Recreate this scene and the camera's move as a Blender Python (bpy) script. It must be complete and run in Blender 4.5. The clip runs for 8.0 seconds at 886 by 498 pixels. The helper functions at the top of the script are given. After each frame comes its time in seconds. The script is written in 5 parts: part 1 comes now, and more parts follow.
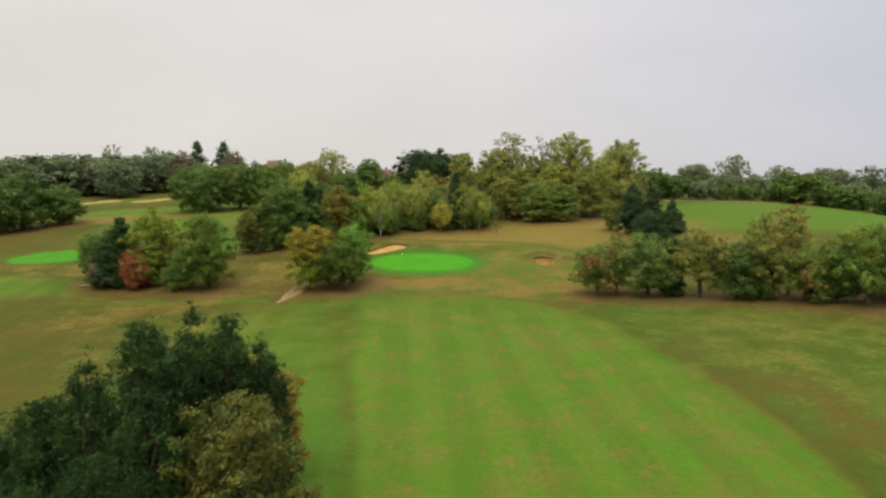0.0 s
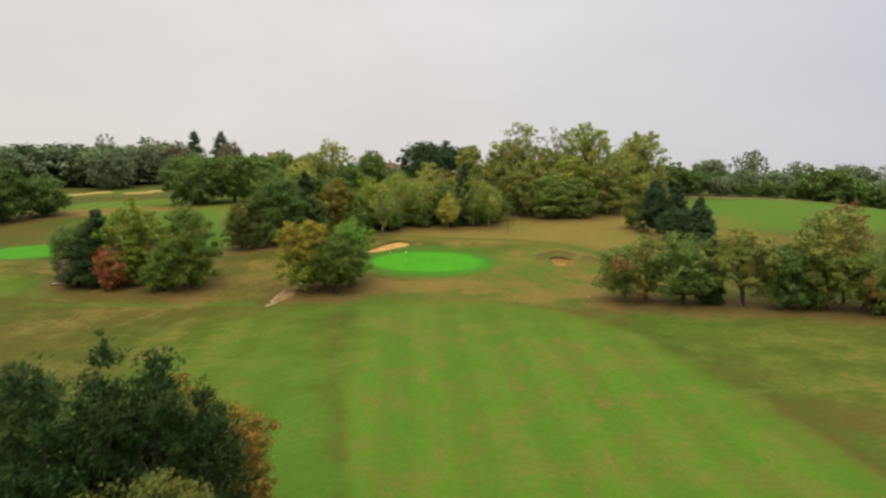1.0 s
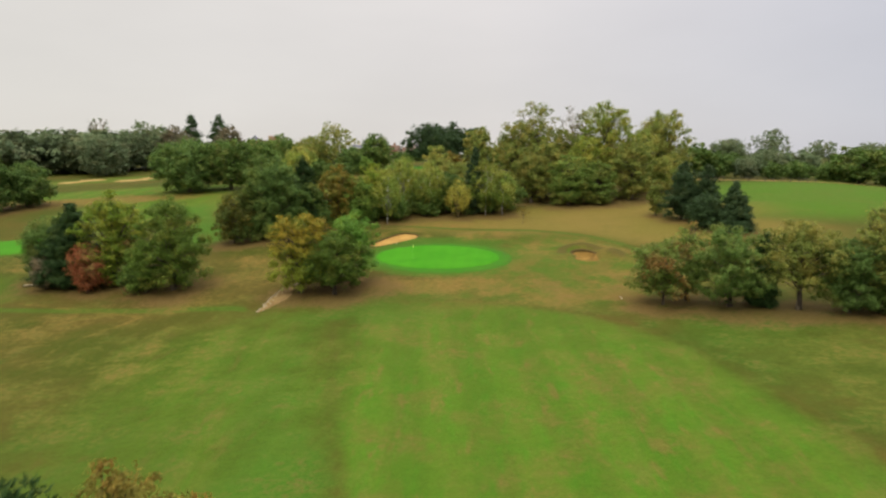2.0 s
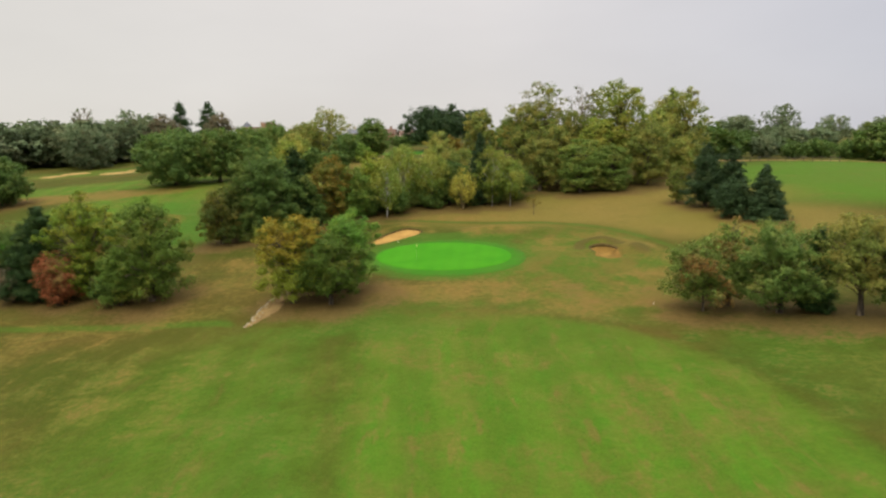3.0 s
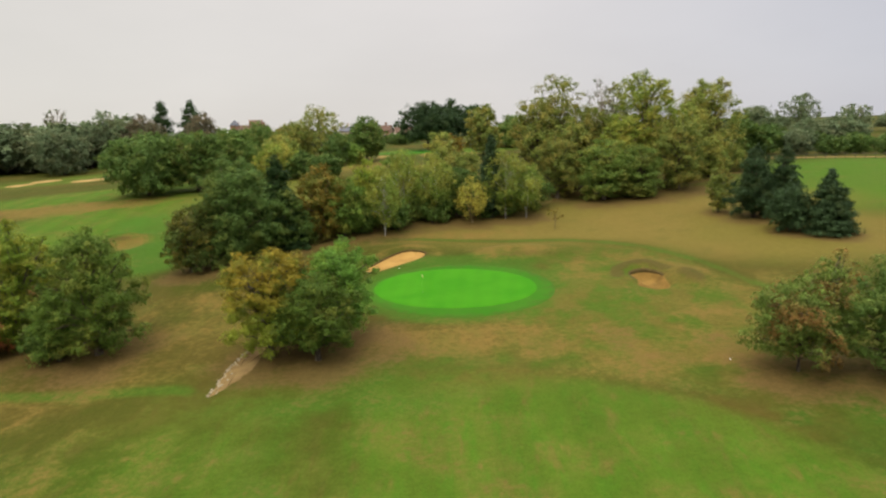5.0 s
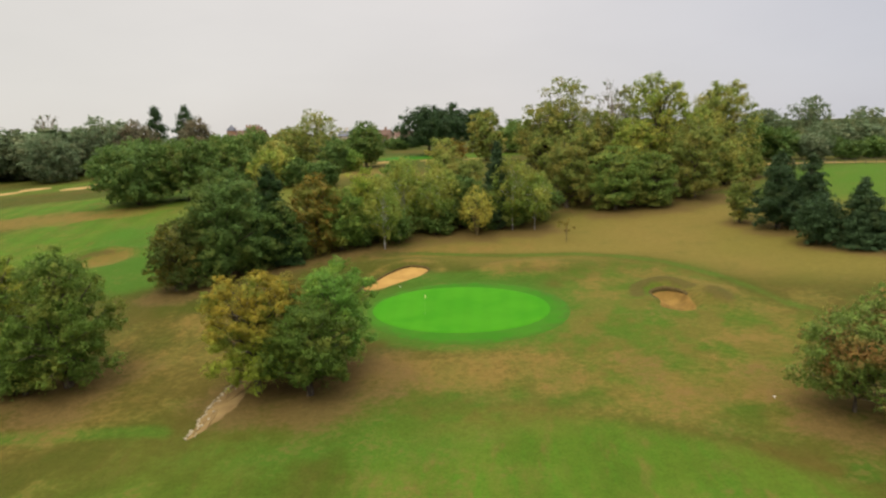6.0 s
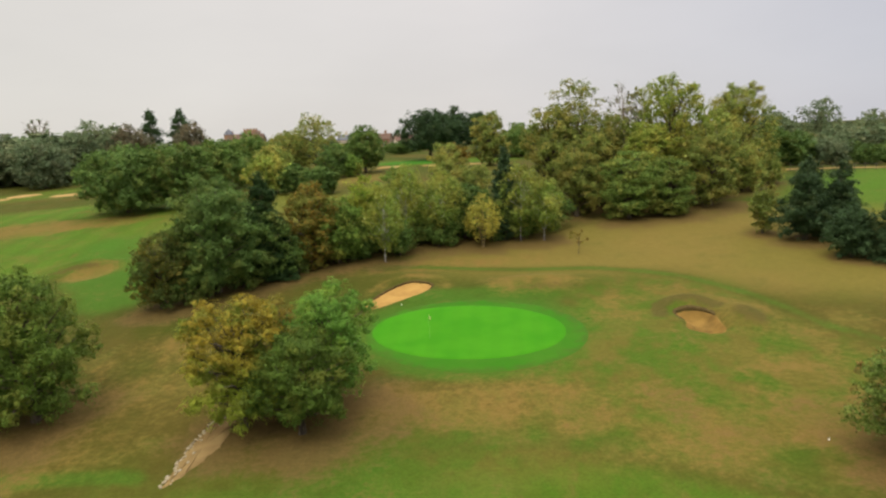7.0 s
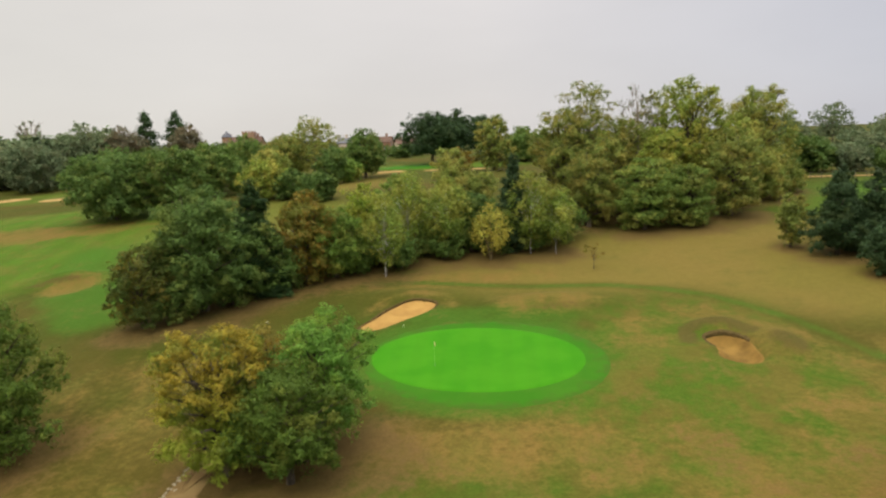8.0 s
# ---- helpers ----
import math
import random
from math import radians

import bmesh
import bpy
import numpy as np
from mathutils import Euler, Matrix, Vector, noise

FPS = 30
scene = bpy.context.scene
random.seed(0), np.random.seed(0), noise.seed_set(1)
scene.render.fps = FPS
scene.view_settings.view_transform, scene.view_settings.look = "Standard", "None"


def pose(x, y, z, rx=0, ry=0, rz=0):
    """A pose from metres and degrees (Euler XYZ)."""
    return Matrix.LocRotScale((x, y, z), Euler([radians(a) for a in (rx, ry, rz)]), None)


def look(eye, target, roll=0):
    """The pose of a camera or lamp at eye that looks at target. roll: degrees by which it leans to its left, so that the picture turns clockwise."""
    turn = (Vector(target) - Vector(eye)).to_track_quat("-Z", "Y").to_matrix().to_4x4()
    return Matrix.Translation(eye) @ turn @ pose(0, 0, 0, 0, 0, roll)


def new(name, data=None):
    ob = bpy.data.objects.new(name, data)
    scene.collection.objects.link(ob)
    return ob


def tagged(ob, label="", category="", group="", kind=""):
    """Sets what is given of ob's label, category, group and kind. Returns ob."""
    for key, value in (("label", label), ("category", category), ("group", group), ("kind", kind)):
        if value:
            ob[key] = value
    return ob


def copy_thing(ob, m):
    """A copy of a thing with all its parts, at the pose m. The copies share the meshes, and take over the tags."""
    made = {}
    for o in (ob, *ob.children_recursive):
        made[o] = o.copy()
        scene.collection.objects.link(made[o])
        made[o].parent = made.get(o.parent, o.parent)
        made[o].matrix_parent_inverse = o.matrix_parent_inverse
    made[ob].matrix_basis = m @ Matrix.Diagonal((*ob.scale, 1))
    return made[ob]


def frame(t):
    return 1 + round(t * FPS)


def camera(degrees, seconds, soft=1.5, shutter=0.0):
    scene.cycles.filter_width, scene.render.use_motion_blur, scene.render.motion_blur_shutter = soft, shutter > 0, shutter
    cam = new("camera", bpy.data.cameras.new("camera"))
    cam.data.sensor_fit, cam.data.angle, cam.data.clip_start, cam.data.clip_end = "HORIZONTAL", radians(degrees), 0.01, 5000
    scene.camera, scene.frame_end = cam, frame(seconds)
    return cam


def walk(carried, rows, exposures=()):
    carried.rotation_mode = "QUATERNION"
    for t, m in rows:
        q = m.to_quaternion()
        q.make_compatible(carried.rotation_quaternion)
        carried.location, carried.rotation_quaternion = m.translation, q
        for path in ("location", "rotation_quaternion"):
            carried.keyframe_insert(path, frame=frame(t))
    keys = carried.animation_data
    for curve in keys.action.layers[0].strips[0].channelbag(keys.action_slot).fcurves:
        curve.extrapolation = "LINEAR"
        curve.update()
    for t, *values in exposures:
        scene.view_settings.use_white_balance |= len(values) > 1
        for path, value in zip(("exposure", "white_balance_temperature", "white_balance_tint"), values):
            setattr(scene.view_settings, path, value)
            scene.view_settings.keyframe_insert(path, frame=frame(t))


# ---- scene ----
cam = camera(63.5, 8.0, soft=2.35, shutter=0.4)
PATH = [
    (0, (0.775, 0.515, 25.309), (0.766, 2.506, 25.11), 0.4),
    (0.5, (0.403, 6.354, 25.042), (0.39, 8.344, 24.838), 0.8),
    (1, (0.032, 11.924, 24.713), (0.014, 13.914, 24.5), 0.9),
    (1.5, (-0.36, 17.556, 24.881), (-0.388, 19.542, 24.647), 0.8),
    (3, (-2.153, 32.778, 26.367), (-2.182, 34.753, 26.051), -0.9),
    (3.5, (-2.66, 37.39, 26.71), (-2.686, 39.363, 26.385), -1.3),
    (4, (-3.125, 41.871, 27.136), (-3.15, 43.843, 26.802), -1.6),
    (4.5, (-3.598, 45.903, 27.614), (-3.618, 47.875, 27.276), -1.7),
    (6, (-4.404, 56.457, 28.379), (-4.423, 58.43, 28.052), -2.0),
    (6.5, (-4.711, 59.372, 28.455), (-4.728, 61.346, 28.133), -2.1),
    (7, (-4.954, 62.692, 28.688), (-4.973, 64.666, 28.369), -2.1),
    (7.5, (-5.238, 66.093, 28.801), (-5.258, 68.068, 28.486), -2.0),
    (8, (-5.498, 69.212, 29.034), (-5.518, 71.188, 28.722), -1.9),
]
walk(cam, [(t, look(eye, target, roll)) for t, eye, target, roll in PATH])

# ---- light: an even overcast sky, brighter overhead, with a weak wide sun ----
world = bpy.data.worlds.new("overcast_sky")
scene.world = world
world.use_nodes = True
wn, wl = world.node_tree.nodes, world.node_tree.links
wn.clear()


def wnode(kind, **values):
    n = wn.new(kind)
    for k, v in values.items():
        n.inputs[k].default_value = v
    return n


SUN_UP, SUN_ROUND = radians(58), radians(200)
sky = wn.new("ShaderNodeTexSky")
sky.sky_type, sky.sun_disc = "NISHITA", False
sky.sun_elevation, sky.sun_rotation = SUN_UP, SUN_ROUND
sky_dim = wn.new("ShaderNodeVectorMath")
sky_dim.operation = "SCALE"
sky_dim.inputs["Scale"].default_value = 0.1
wl.new(sky.outputs[0], sky_dim.inputs[0])
wco = wn.new("ShaderNodeTexCoord")
wsep = wn.new("ShaderNodeSeparateXYZ")
wl.new(wco.outputs["Generated"], wsep.inputs[0])
height_ramp = wn.new("ShaderNodeValToRGB")
wl.new(wsep.outputs["Z"], height_ramp.inputs[0])
cr = height_ramp.color_ramp
cr.elements[0].position, cr.elements[0].color = 0.0, (0.72, 0.695, 0.675, 1)
cr.elements[1].position, cr.elements[1].color = 1.0, (4.50, 4.42, 4.30, 1)
e = cr.elements.new(0.30)
e.color = (0.83, 0.80, 0.785, 1)
e = cr.elements.new(0.50)
e.color = (1.70, 1.665, 1.62, 1)
# bluer cloud towards the east
side_ramp = wn.new("ShaderNodeValToRGB")
sadd = wn.new("ShaderNodeMath")
sadd.operation, sadd.inputs[1].default_value = "MULTIPLY_ADD", 0.5
sadd.inputs[2].default_value = 0.5
wl.new(wsep.outputs["X"], sadd.inputs[0])
wl.new(sadd.outputs[0], side_ramp.inputs[0])
cs = side_ramp.color_ramp
cs.elements[0].position, cs.elements[0].color = 0.25, (1.0, 0.99, 0.95, 1)
cs.elements[1].position, cs.elements[1].color = 0.75, (0.82, 0.845, 0.935, 1)
e = cs.elements.new(0.52)
e.color = (1.0, 0.985, 0.985, 1)
tint = wn.new("ShaderNodeMix")
tint.data_type, tint.blend_type = "RGBA", "MULTIPLY"
tint.inputs["Factor"].default_value = 1.0
wl.new(height_ramp.outputs[0], tint.inputs["A"])
wl.new(side_ramp.outputs[0], tint.inputs["B"])
cloud_map = wn.new("ShaderNodeMapping")
cloud_map.inputs["Scale"].default_value = (1.0, 1.0, 3.2)
wl.new(wco.outputs["Generated"], cloud_map.inputs[0])
cloud = wnode("ShaderNodeTexNoise", Scale=2.6, Detail=5.0, Roughness=0.5)
wl.new(cloud_map.outputs[0], cloud.inputs["Vector"])
cloud_amp = wn.new("ShaderNodeMapRange")
cloud_amp.inputs["To Min"].default_value, cloud_amp.inputs["To Max"].default_value = 0.90, 1.10
wl.new(cloud.outputs[0], cloud_amp.inputs[0])
cloudy = wn.new("ShaderNodeVectorMath")
cloudy.operation = "SCALE"
wl.new(tint.outputs["Result"], cloudy.inputs[0])
wl.new(cloud_amp.outputs[0], cloudy.inputs["Scale"])
veil = wn.new("ShaderNodeMix")
veil.data_type = "RGBA"
veil.inputs["Factor"].default_value = 0.93
wl.new(sky_dim.outputs[0], veil.inputs["A"])
wl.new(cloudy.outputs[0], veil.inputs["B"])
bg = wn.new("ShaderNodeBackground")
wl.new(veil.outputs["Result"], bg.inputs["Color"])
wo = wn.new("ShaderNodeOutputWorld")
wl.new(bg.outputs[0], wo.inputs[0])

sun_data = bpy.data.lights.new("sun", "SUN")
sun_data.energy, sun_data.angle, sun_data.color = 1.5, radians(20), (1.0, 0.95, 0.86)
sun = new("sun", sun_data)
sun.matrix_world = look((0, 0, 90), (0 - math.sin(SUN_ROUND) * 10, 0 - math.cos(SUN_ROUND) * 10, 90 - 10 * math.tan(SUN_UP)))
scene.view_settings.exposure = 0.0


# ---- materials ----
def material(name):
    m = bpy.data.materials.new(name)
    m.use_nodes = True
    nt = m.node_tree
    nt.nodes.clear()
    out = nt.nodes.new("ShaderNodeOutputMaterial")
    return m, nt, out


def node(nt, kind, links=(), **values):
    n = nt.nodes.new(kind)
    for k, v in values.items():
        n.inputs[k.replace("_", " ")].default_value = v
    for socket, source in links:
        nt.links.new(source, n.inputs[socket])
    return n


def mixed(nt, a, b, factor, blend="MIX"):
    """Colour mix; a, b and factor are sockets or values."""
    n = nt.nodes.new("ShaderNodeMix")
    n.data_type, n.blend_type = "RGBA", blend
    for key, v in (("A", a), ("B", b), ("Factor", factor)):
        if isinstance(v, bpy.types.NodeSocket):
            nt.links.new(v, n.inputs[key])
        elif key == "Factor":
            n.inputs[key].default_value = v
        else:
            n.inputs[key].default_value = (*v, 1)
    return n.outputs["Result"]


def spread(nt, source, lo, hi, to_lo=0.0, to_hi=1.0):
    n = node(nt, "ShaderNodeMapRange", [("Value", source)], From_Min=lo, From_Max=hi, To_Min=to_lo, To_Max=to_hi)
    n.interpolation_type = "SMOOTHSTEP"
    return n.outputs[0]


def times(nt, a, b, op="MULTIPLY"):
    n = nt.nodes.new("ShaderNodeMath")
    n.operation = op
    for i, v in enumerate((a, b)):
        if isinstance(v, bpy.types.NodeSocket):
            nt.links.new(v, n.inputs[i])
        else:
            n.inputs[i].default_value = v
    return n.outputs[0]


def noise_of(nt, scale, detail=3.0, rough=0.55, stretch=None, turn=0.0, world_space=False):
    tc = nt.nodes.new("ShaderNodeTexCoord")
    src = tc.outputs["Object"]
    if stretch:
        mp = node(nt, "ShaderNodeMapping", [("Vector", src)], Scale=stretch, Rotation=(0, 0, turn))
        src = mp.outputs[0]
    return node(nt, "ShaderNodeTexNoise", [("Vector", src)], Scale=scale, Detail=detail, Roughness=rough).outputs[0]


def leaf_material(name, dark, light, patch, patch_amount=0.35, glow=0.36, turning=None):
    """Leaves: dark to light from leaf to leaf, with patches of a third colour; turning: leaves still green below this height."""
    m, nt, out = material(name)
    geo = nt.nodes.new("ShaderNodeNewGeometry")
    info = nt.nodes.new("ShaderNodeObjectInfo")
    c = mixed(nt, dark, light, spread(nt, geo.outputs["Random Per Island"], -0.5, 1.5))
    n = noise_of(nt, 0.38, 3.0)
    c = mixed(nt, c, patch, spread(nt, n, 0.62 - patch_amount * 0.5, 0.72 - patch_amount * 0.3))
    if turning:
        tc = nt.nodes.new("ShaderNodeTexCoord")
        up = node(nt, "ShaderNodeSeparateXYZ", [("Vector", tc.outputs["Object"])]).outputs[2]
        up = times(nt, up, spread(nt, n, 0.3, 0.7, -2.2, 2.2), "ADD")
        c = mixed(nt, (0.125, 0.150, 0.022), c, spread(nt, up, turning - 2.0, turning + 1.5))
    v = spread(nt, info.outputs["Random"], 0, 1, 1.20, 1.66)
    hs = node(nt, "ShaderNodeHueSaturation", [("Color", c), ("Value", v)], Saturation=1.04)
    n2 = noise_of(nt, 1.7, 2.0)
    hs2 = node(nt, "ShaderNodeHueSaturation", [("Color", hs.outputs[0]), ("Value", spread(nt, n2, 0.3, 0.7, 0.68, 1.32))])
    bsdf = node(nt, "ShaderNodeBsdfPrincipled", [("Base Color", hs2.outputs[0])], Roughness=0.62)
    bsdf.inputs["Specular IOR Level"].default_value = 0.07
    tr = node(nt, "ShaderNodeBsdfTranslucent", [("Color", hs2.outputs[0])])
    mx = node(nt, "ShaderNodeMixShader", [(1, bsdf.outputs[0]), (2, tr.outputs[0])], Fac=glow)
    nt.links.new(mx.outputs[0], out.inputs[0])
    return m


LEAF = {
    "dark": leaf_material("leaf_dark_green", (0.0385, 0.0676, 0.0177), (0.0712, 0.1105, 0.0274), (0.0779, 0.1016, 0.0235), 0.25),
    "green": leaf_material("leaf_green", (0.0685, 0.1155, 0.0230), (0.1244, 0.1858, 0.0366), (0.1585, 0.1734, 0.0345), 0.3),
    "bright": leaf_material("leaf_bright_green", (0.0780, 0.1240, 0.0170), (0.1320, 0.1820, 0.0270), (0.1680, 0.1760, 0.0280), 0.4),
    "olive": leaf_material("leaf_olive", (0.0869, 0.1145, 0.0280), (0.1505, 0.1738, 0.0390), (0.1781, 0.1611, 0.0390), 0.35),
    "gold": leaf_material("leaf_golden", (0.1209, 0.1003, 0.0171), (0.2085, 0.1550, 0.0253), (0.0813, 0.1026, 0.0176), 0.3, turning=5.0),
    "brown": leaf_material("leaf_russet", (0.0960, 0.0640, 0.0160), (0.1560, 0.0940, 0.0215), (0.1150, 0.1050, 0.0220), 0.4),
    "red": leaf_material("leaf_red", (0.1250, 0.0500, 0.0240), (0.2000, 0.0740, 0.0330), (0.1300, 0.0850, 0.0300), 0.3),
    "yellow": leaf_material("leaf_yellow", (0.2038, 0.1804, 0.0334), (0.3396, 0.2870, 0.0556), (0.2208, 0.2214, 0.0445), 0.4),
    "birch": leaf_material("leaf_birch", (0.0792, 0.1157, 0.0231), (0.1309, 0.1716, 0.0347), (0.1551, 0.1577, 0.0326), 0.4),
    "needle": leaf_material("needle_dark", (0.0184, 0.0357, 0.0147), (0.0356, 0.0567, 0.0210), (0.0335, 0.0483, 0.0168), 0.2, 0.22),
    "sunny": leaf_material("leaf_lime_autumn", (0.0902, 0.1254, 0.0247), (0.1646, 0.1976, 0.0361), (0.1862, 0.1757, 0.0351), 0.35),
    "pine": leaf_material("needle_blue_green", (0.0141, 0.0312, 0.0097), (0.0300, 0.0533, 0.0152), (0.0319, 0.0493, 0.0120), 0.25, 0.24),
    "mixed": leaf_material("leaf_green_and_gold", (0.0320, 0.0576, 0.0125), (0.1280, 0.1000, 0.0218), (0.0496, 0.0688, 0.0166), 0.35),
    "soft": leaf_material("leaf_muted_green", (0.0480, 0.0806, 0.0196), (0.0832, 0.1292, 0.0293), (0.1023, 0.1200, 0.0293), 0.3),
    "rusty": leaf_material("leaf_green_and_rust", (0.0610, 0.0919, 0.0224), (0.1055, 0.1429, 0.0298), (0.1466, 0.0894, 0.0298), 0.3),
    "rust_top": leaf_material("leaf_rust_over_green", (0.0782, 0.1026, 0.0210), (0.2242, 0.1242, 0.0260), (0.1035, 0.1102, 0.0220), 0.35),
    "plum": leaf_material("leaf_dull_purple_brown", (0.0589, 0.0570, 0.0342), (0.0950, 0.0874, 0.0494), (0.1045, 0.0798, 0.0437), 0.35),
    # distance haze put into the leaf colour: greyed and lightened
    "grey": leaf_material("leaf_grey_haze", (0.0660, 0.0920, 0.0460), (0.1040, 0.1340, 0.0640), (0.1000, 0.1080, 0.0520), 0.35),
    "oak": leaf_material("leaf_oak_green", (0.0384, 0.0655, 0.0131), (0.0800, 0.1176, 0.0207), (0.0944, 0.1092, 0.0207), 0.28),
    "fresh": leaf_material("leaf_fresh_green", (0.0494, 0.1013, 0.0184), (0.0883, 0.1590, 0.0288), (0.0997, 0.1490, 0.0256), 0.25),
    "spray": leaf_material("leaf_hornbeam_green", (0.0534, 0.0864, 0.0209), (0.1090, 0.1490, 0.0315), (0.1202, 0.1295, 0.0293), 0.3),
}


def bark_material(name, light, dark, scale):
    m, nt, out = material(name)
    n = noise_of(nt, scale, 4.0, 0.6, (1, 1, 0.25))
    c = mixed(nt, dark, light, spread(nt, n, 0.4, 0.62))
    bump = node(nt, "ShaderNodeBump", [("Height", n)], Strength=0.6, Distance=0.05)
    b = node(nt, "ShaderNodeBsdfPrincipled", [("Base Color", c), ("Normal", bump.outputs[0])], Roughness=0.9)
    b.inputs["Specular IOR Level"].default_value = 0.1
    nt.links.new(b.outputs[0], out.inputs[0])
    return m


BARK = bark_material("bark_brown", (0.12, 0.095, 0.065), (0.035, 0.028, 0.02), 3.0)
PALE_BARK = bark_material("bark_pale_grey", (0.30, 0.25, 0.18), (0.14, 0.11, 0.08), 3.0)
OCHRE_BARK = bark_material("bark_ochre", (0.24, 0.18, 0.08), (0.12, 0.09, 0.04), 3.0)
BIRCH_BARK = bark_material("bark_birch_white", (0.62, 0.60, 0.55), (0.16, 0.14, 0.12), 2.2)


def turf_material(name, colours, fine=14.0, stripes=0.0, rim=None):
    """Mown turf: two greens mixed by broad and fine noise, with optional faint mowing lines."""
    m, nt, out = material(name)
    a, b, c3 = colours
    broad = noise_of(nt, 0.28, 4.0)
    grain = noise_of(nt, fine, 3.0, 0.7)
    c = mixed(nt, a, b, spread(nt, broad, 0.35, 0.65))
    c = mixed(nt, c, c3, times(nt, spread(nt, grain, 0.5, 0.75), 0.35))
    if stripes:
        wv = nt.nodes.new("ShaderNodeTexWave")
        tc = nt.nodes.new("ShaderNodeTexCoord")
        mp = node(nt, "ShaderNodeMapping", [("Vector", tc.outputs["Object"])], Rotation=(0, 0, 0.07))
        nt.links.new(mp.outputs[0], wv.inputs["Vector"])
        wv.inputs["Scale"].default_value, wv.inputs["Distortion"].default_value = 0.16, 0.6
        hs = node(nt, "ShaderNodeHueSaturation", [("Color", c), ("Value", spread(nt, wv.outputs[1], 0.3, 0.7, 1 - stripes, 1 + stripes))])
        c = hs.outputs[0]
    if rim:
        at = nt.nodes.new("ShaderNodeAttribute")
        at.attribute_name = "rim"
        ragged = times(nt, spread(nt, noise_of(nt, 0.9, 4.0, 0.6), 0.3, 0.7, -0.07, 0.07), at.outputs["Fac"], "ADD")
        c = mixed(nt, c, rim, spread(nt, ragged, 0.86, 1.0))
    bump = node(nt, "ShaderNodeBump", [("Height", grain)], Strength=0.25, Distance=0.03)
    bs = node(nt, "ShaderNodeBsdfPrincipled", [("Base Color", c), ("Normal", bump.outputs[0])], Roughness=0.85)
    bs.inputs["Specular IOR Level"].default_value = 0.06
    nt.links.new(bs.outputs[0], out.inputs[0])
    return m


GREEN_TURF = turf_material("turf_green", ((0.0272, 0.1425, 0.0021), (0.036, 0.1588, 0.0034), (0.0231, 0.1213, 0.0021)), 18.0, 0.016)
COLLAR_TURF = turf_material("turf_collar", ((0.0237, 0.1008, 0.0031), (0.0313, 0.1051, 0.0046), (0.0216, 0.0796, 0.0031)), 10.0, 0.0, (0.0345, 0.0800, 0.0062))
FAR_TURF = turf_material("turf_far_green", ((0.030, 0.125, 0.004), (0.038, 0.138, 0.005), (0.026, 0.105, 0.004)), 10.0, 0.0, (0.042, 0.080, 0.0066))


def sand_material(name, light, dark):
    m, nt, out = material(name)
    broad = noise_of(nt, 0.5, 4.0)
    grain = noise_of(nt, 22.0, 2.0)
    rake = noise_of(nt, 3.0, 2.0, 0.5, (1, 7, 1), 0.5)
    c = mixed(nt, dark, light, spread(nt, broad, 0.3, 0.65))
    c = mixed(nt, c, dark, times(nt, spread(nt, grain, 0.55, 0.8), 0.4))
    bump = node(nt, "ShaderNodeBump", [("Height", rake)], Strength=0.5, Distance=0.06)
    b = node(nt, "ShaderNodeBsdfPrincipled", [("Base Color", c), ("Normal", bump.outputs[0])], Roughness=0.95)
    b.inputs["Specular IOR Level"].default_value = 0.04
    nt.links.new(b.outputs[0], out.inputs[0])
    return m


SAND = sand_material("bunker_sand", (0.300, 0.180, 0.052), (0.236, 0.134, 0.038))
SAND_DULL = sand_material("bunker_sand_dull", (0.185, 0.110, 0.027), (0.105, 0.062, 0.016))
SAND_PALE = sand_material("bunker_sand_pale", (0.300, 0.195, 0.078), (0.220, 0.138, 0.050))


def plain(name, colour, rough=0.7, vary=0.12, scale=2.0, metal=0.0):
    m, nt, out = material(name)
    n = noise_of(nt, scale, 4.0)
    hs = node(nt, "ShaderNodeHueSaturation", [("Value", spread(nt, n, 0.3, 0.7, 1 - vary, 1 + vary))], Color=(*colour, 1))
    b = node(nt, "ShaderNodeBsdfPrincipled", [("Base Color", hs.outputs[0])], Roughness=rough, Metallic=metal)
    b.inputs["Specular IOR Level"].default_value = 0.5 if rough < 0.6 else 0.05
    nt.links.new(b.outputs[0], out.inputs[0])
    return m


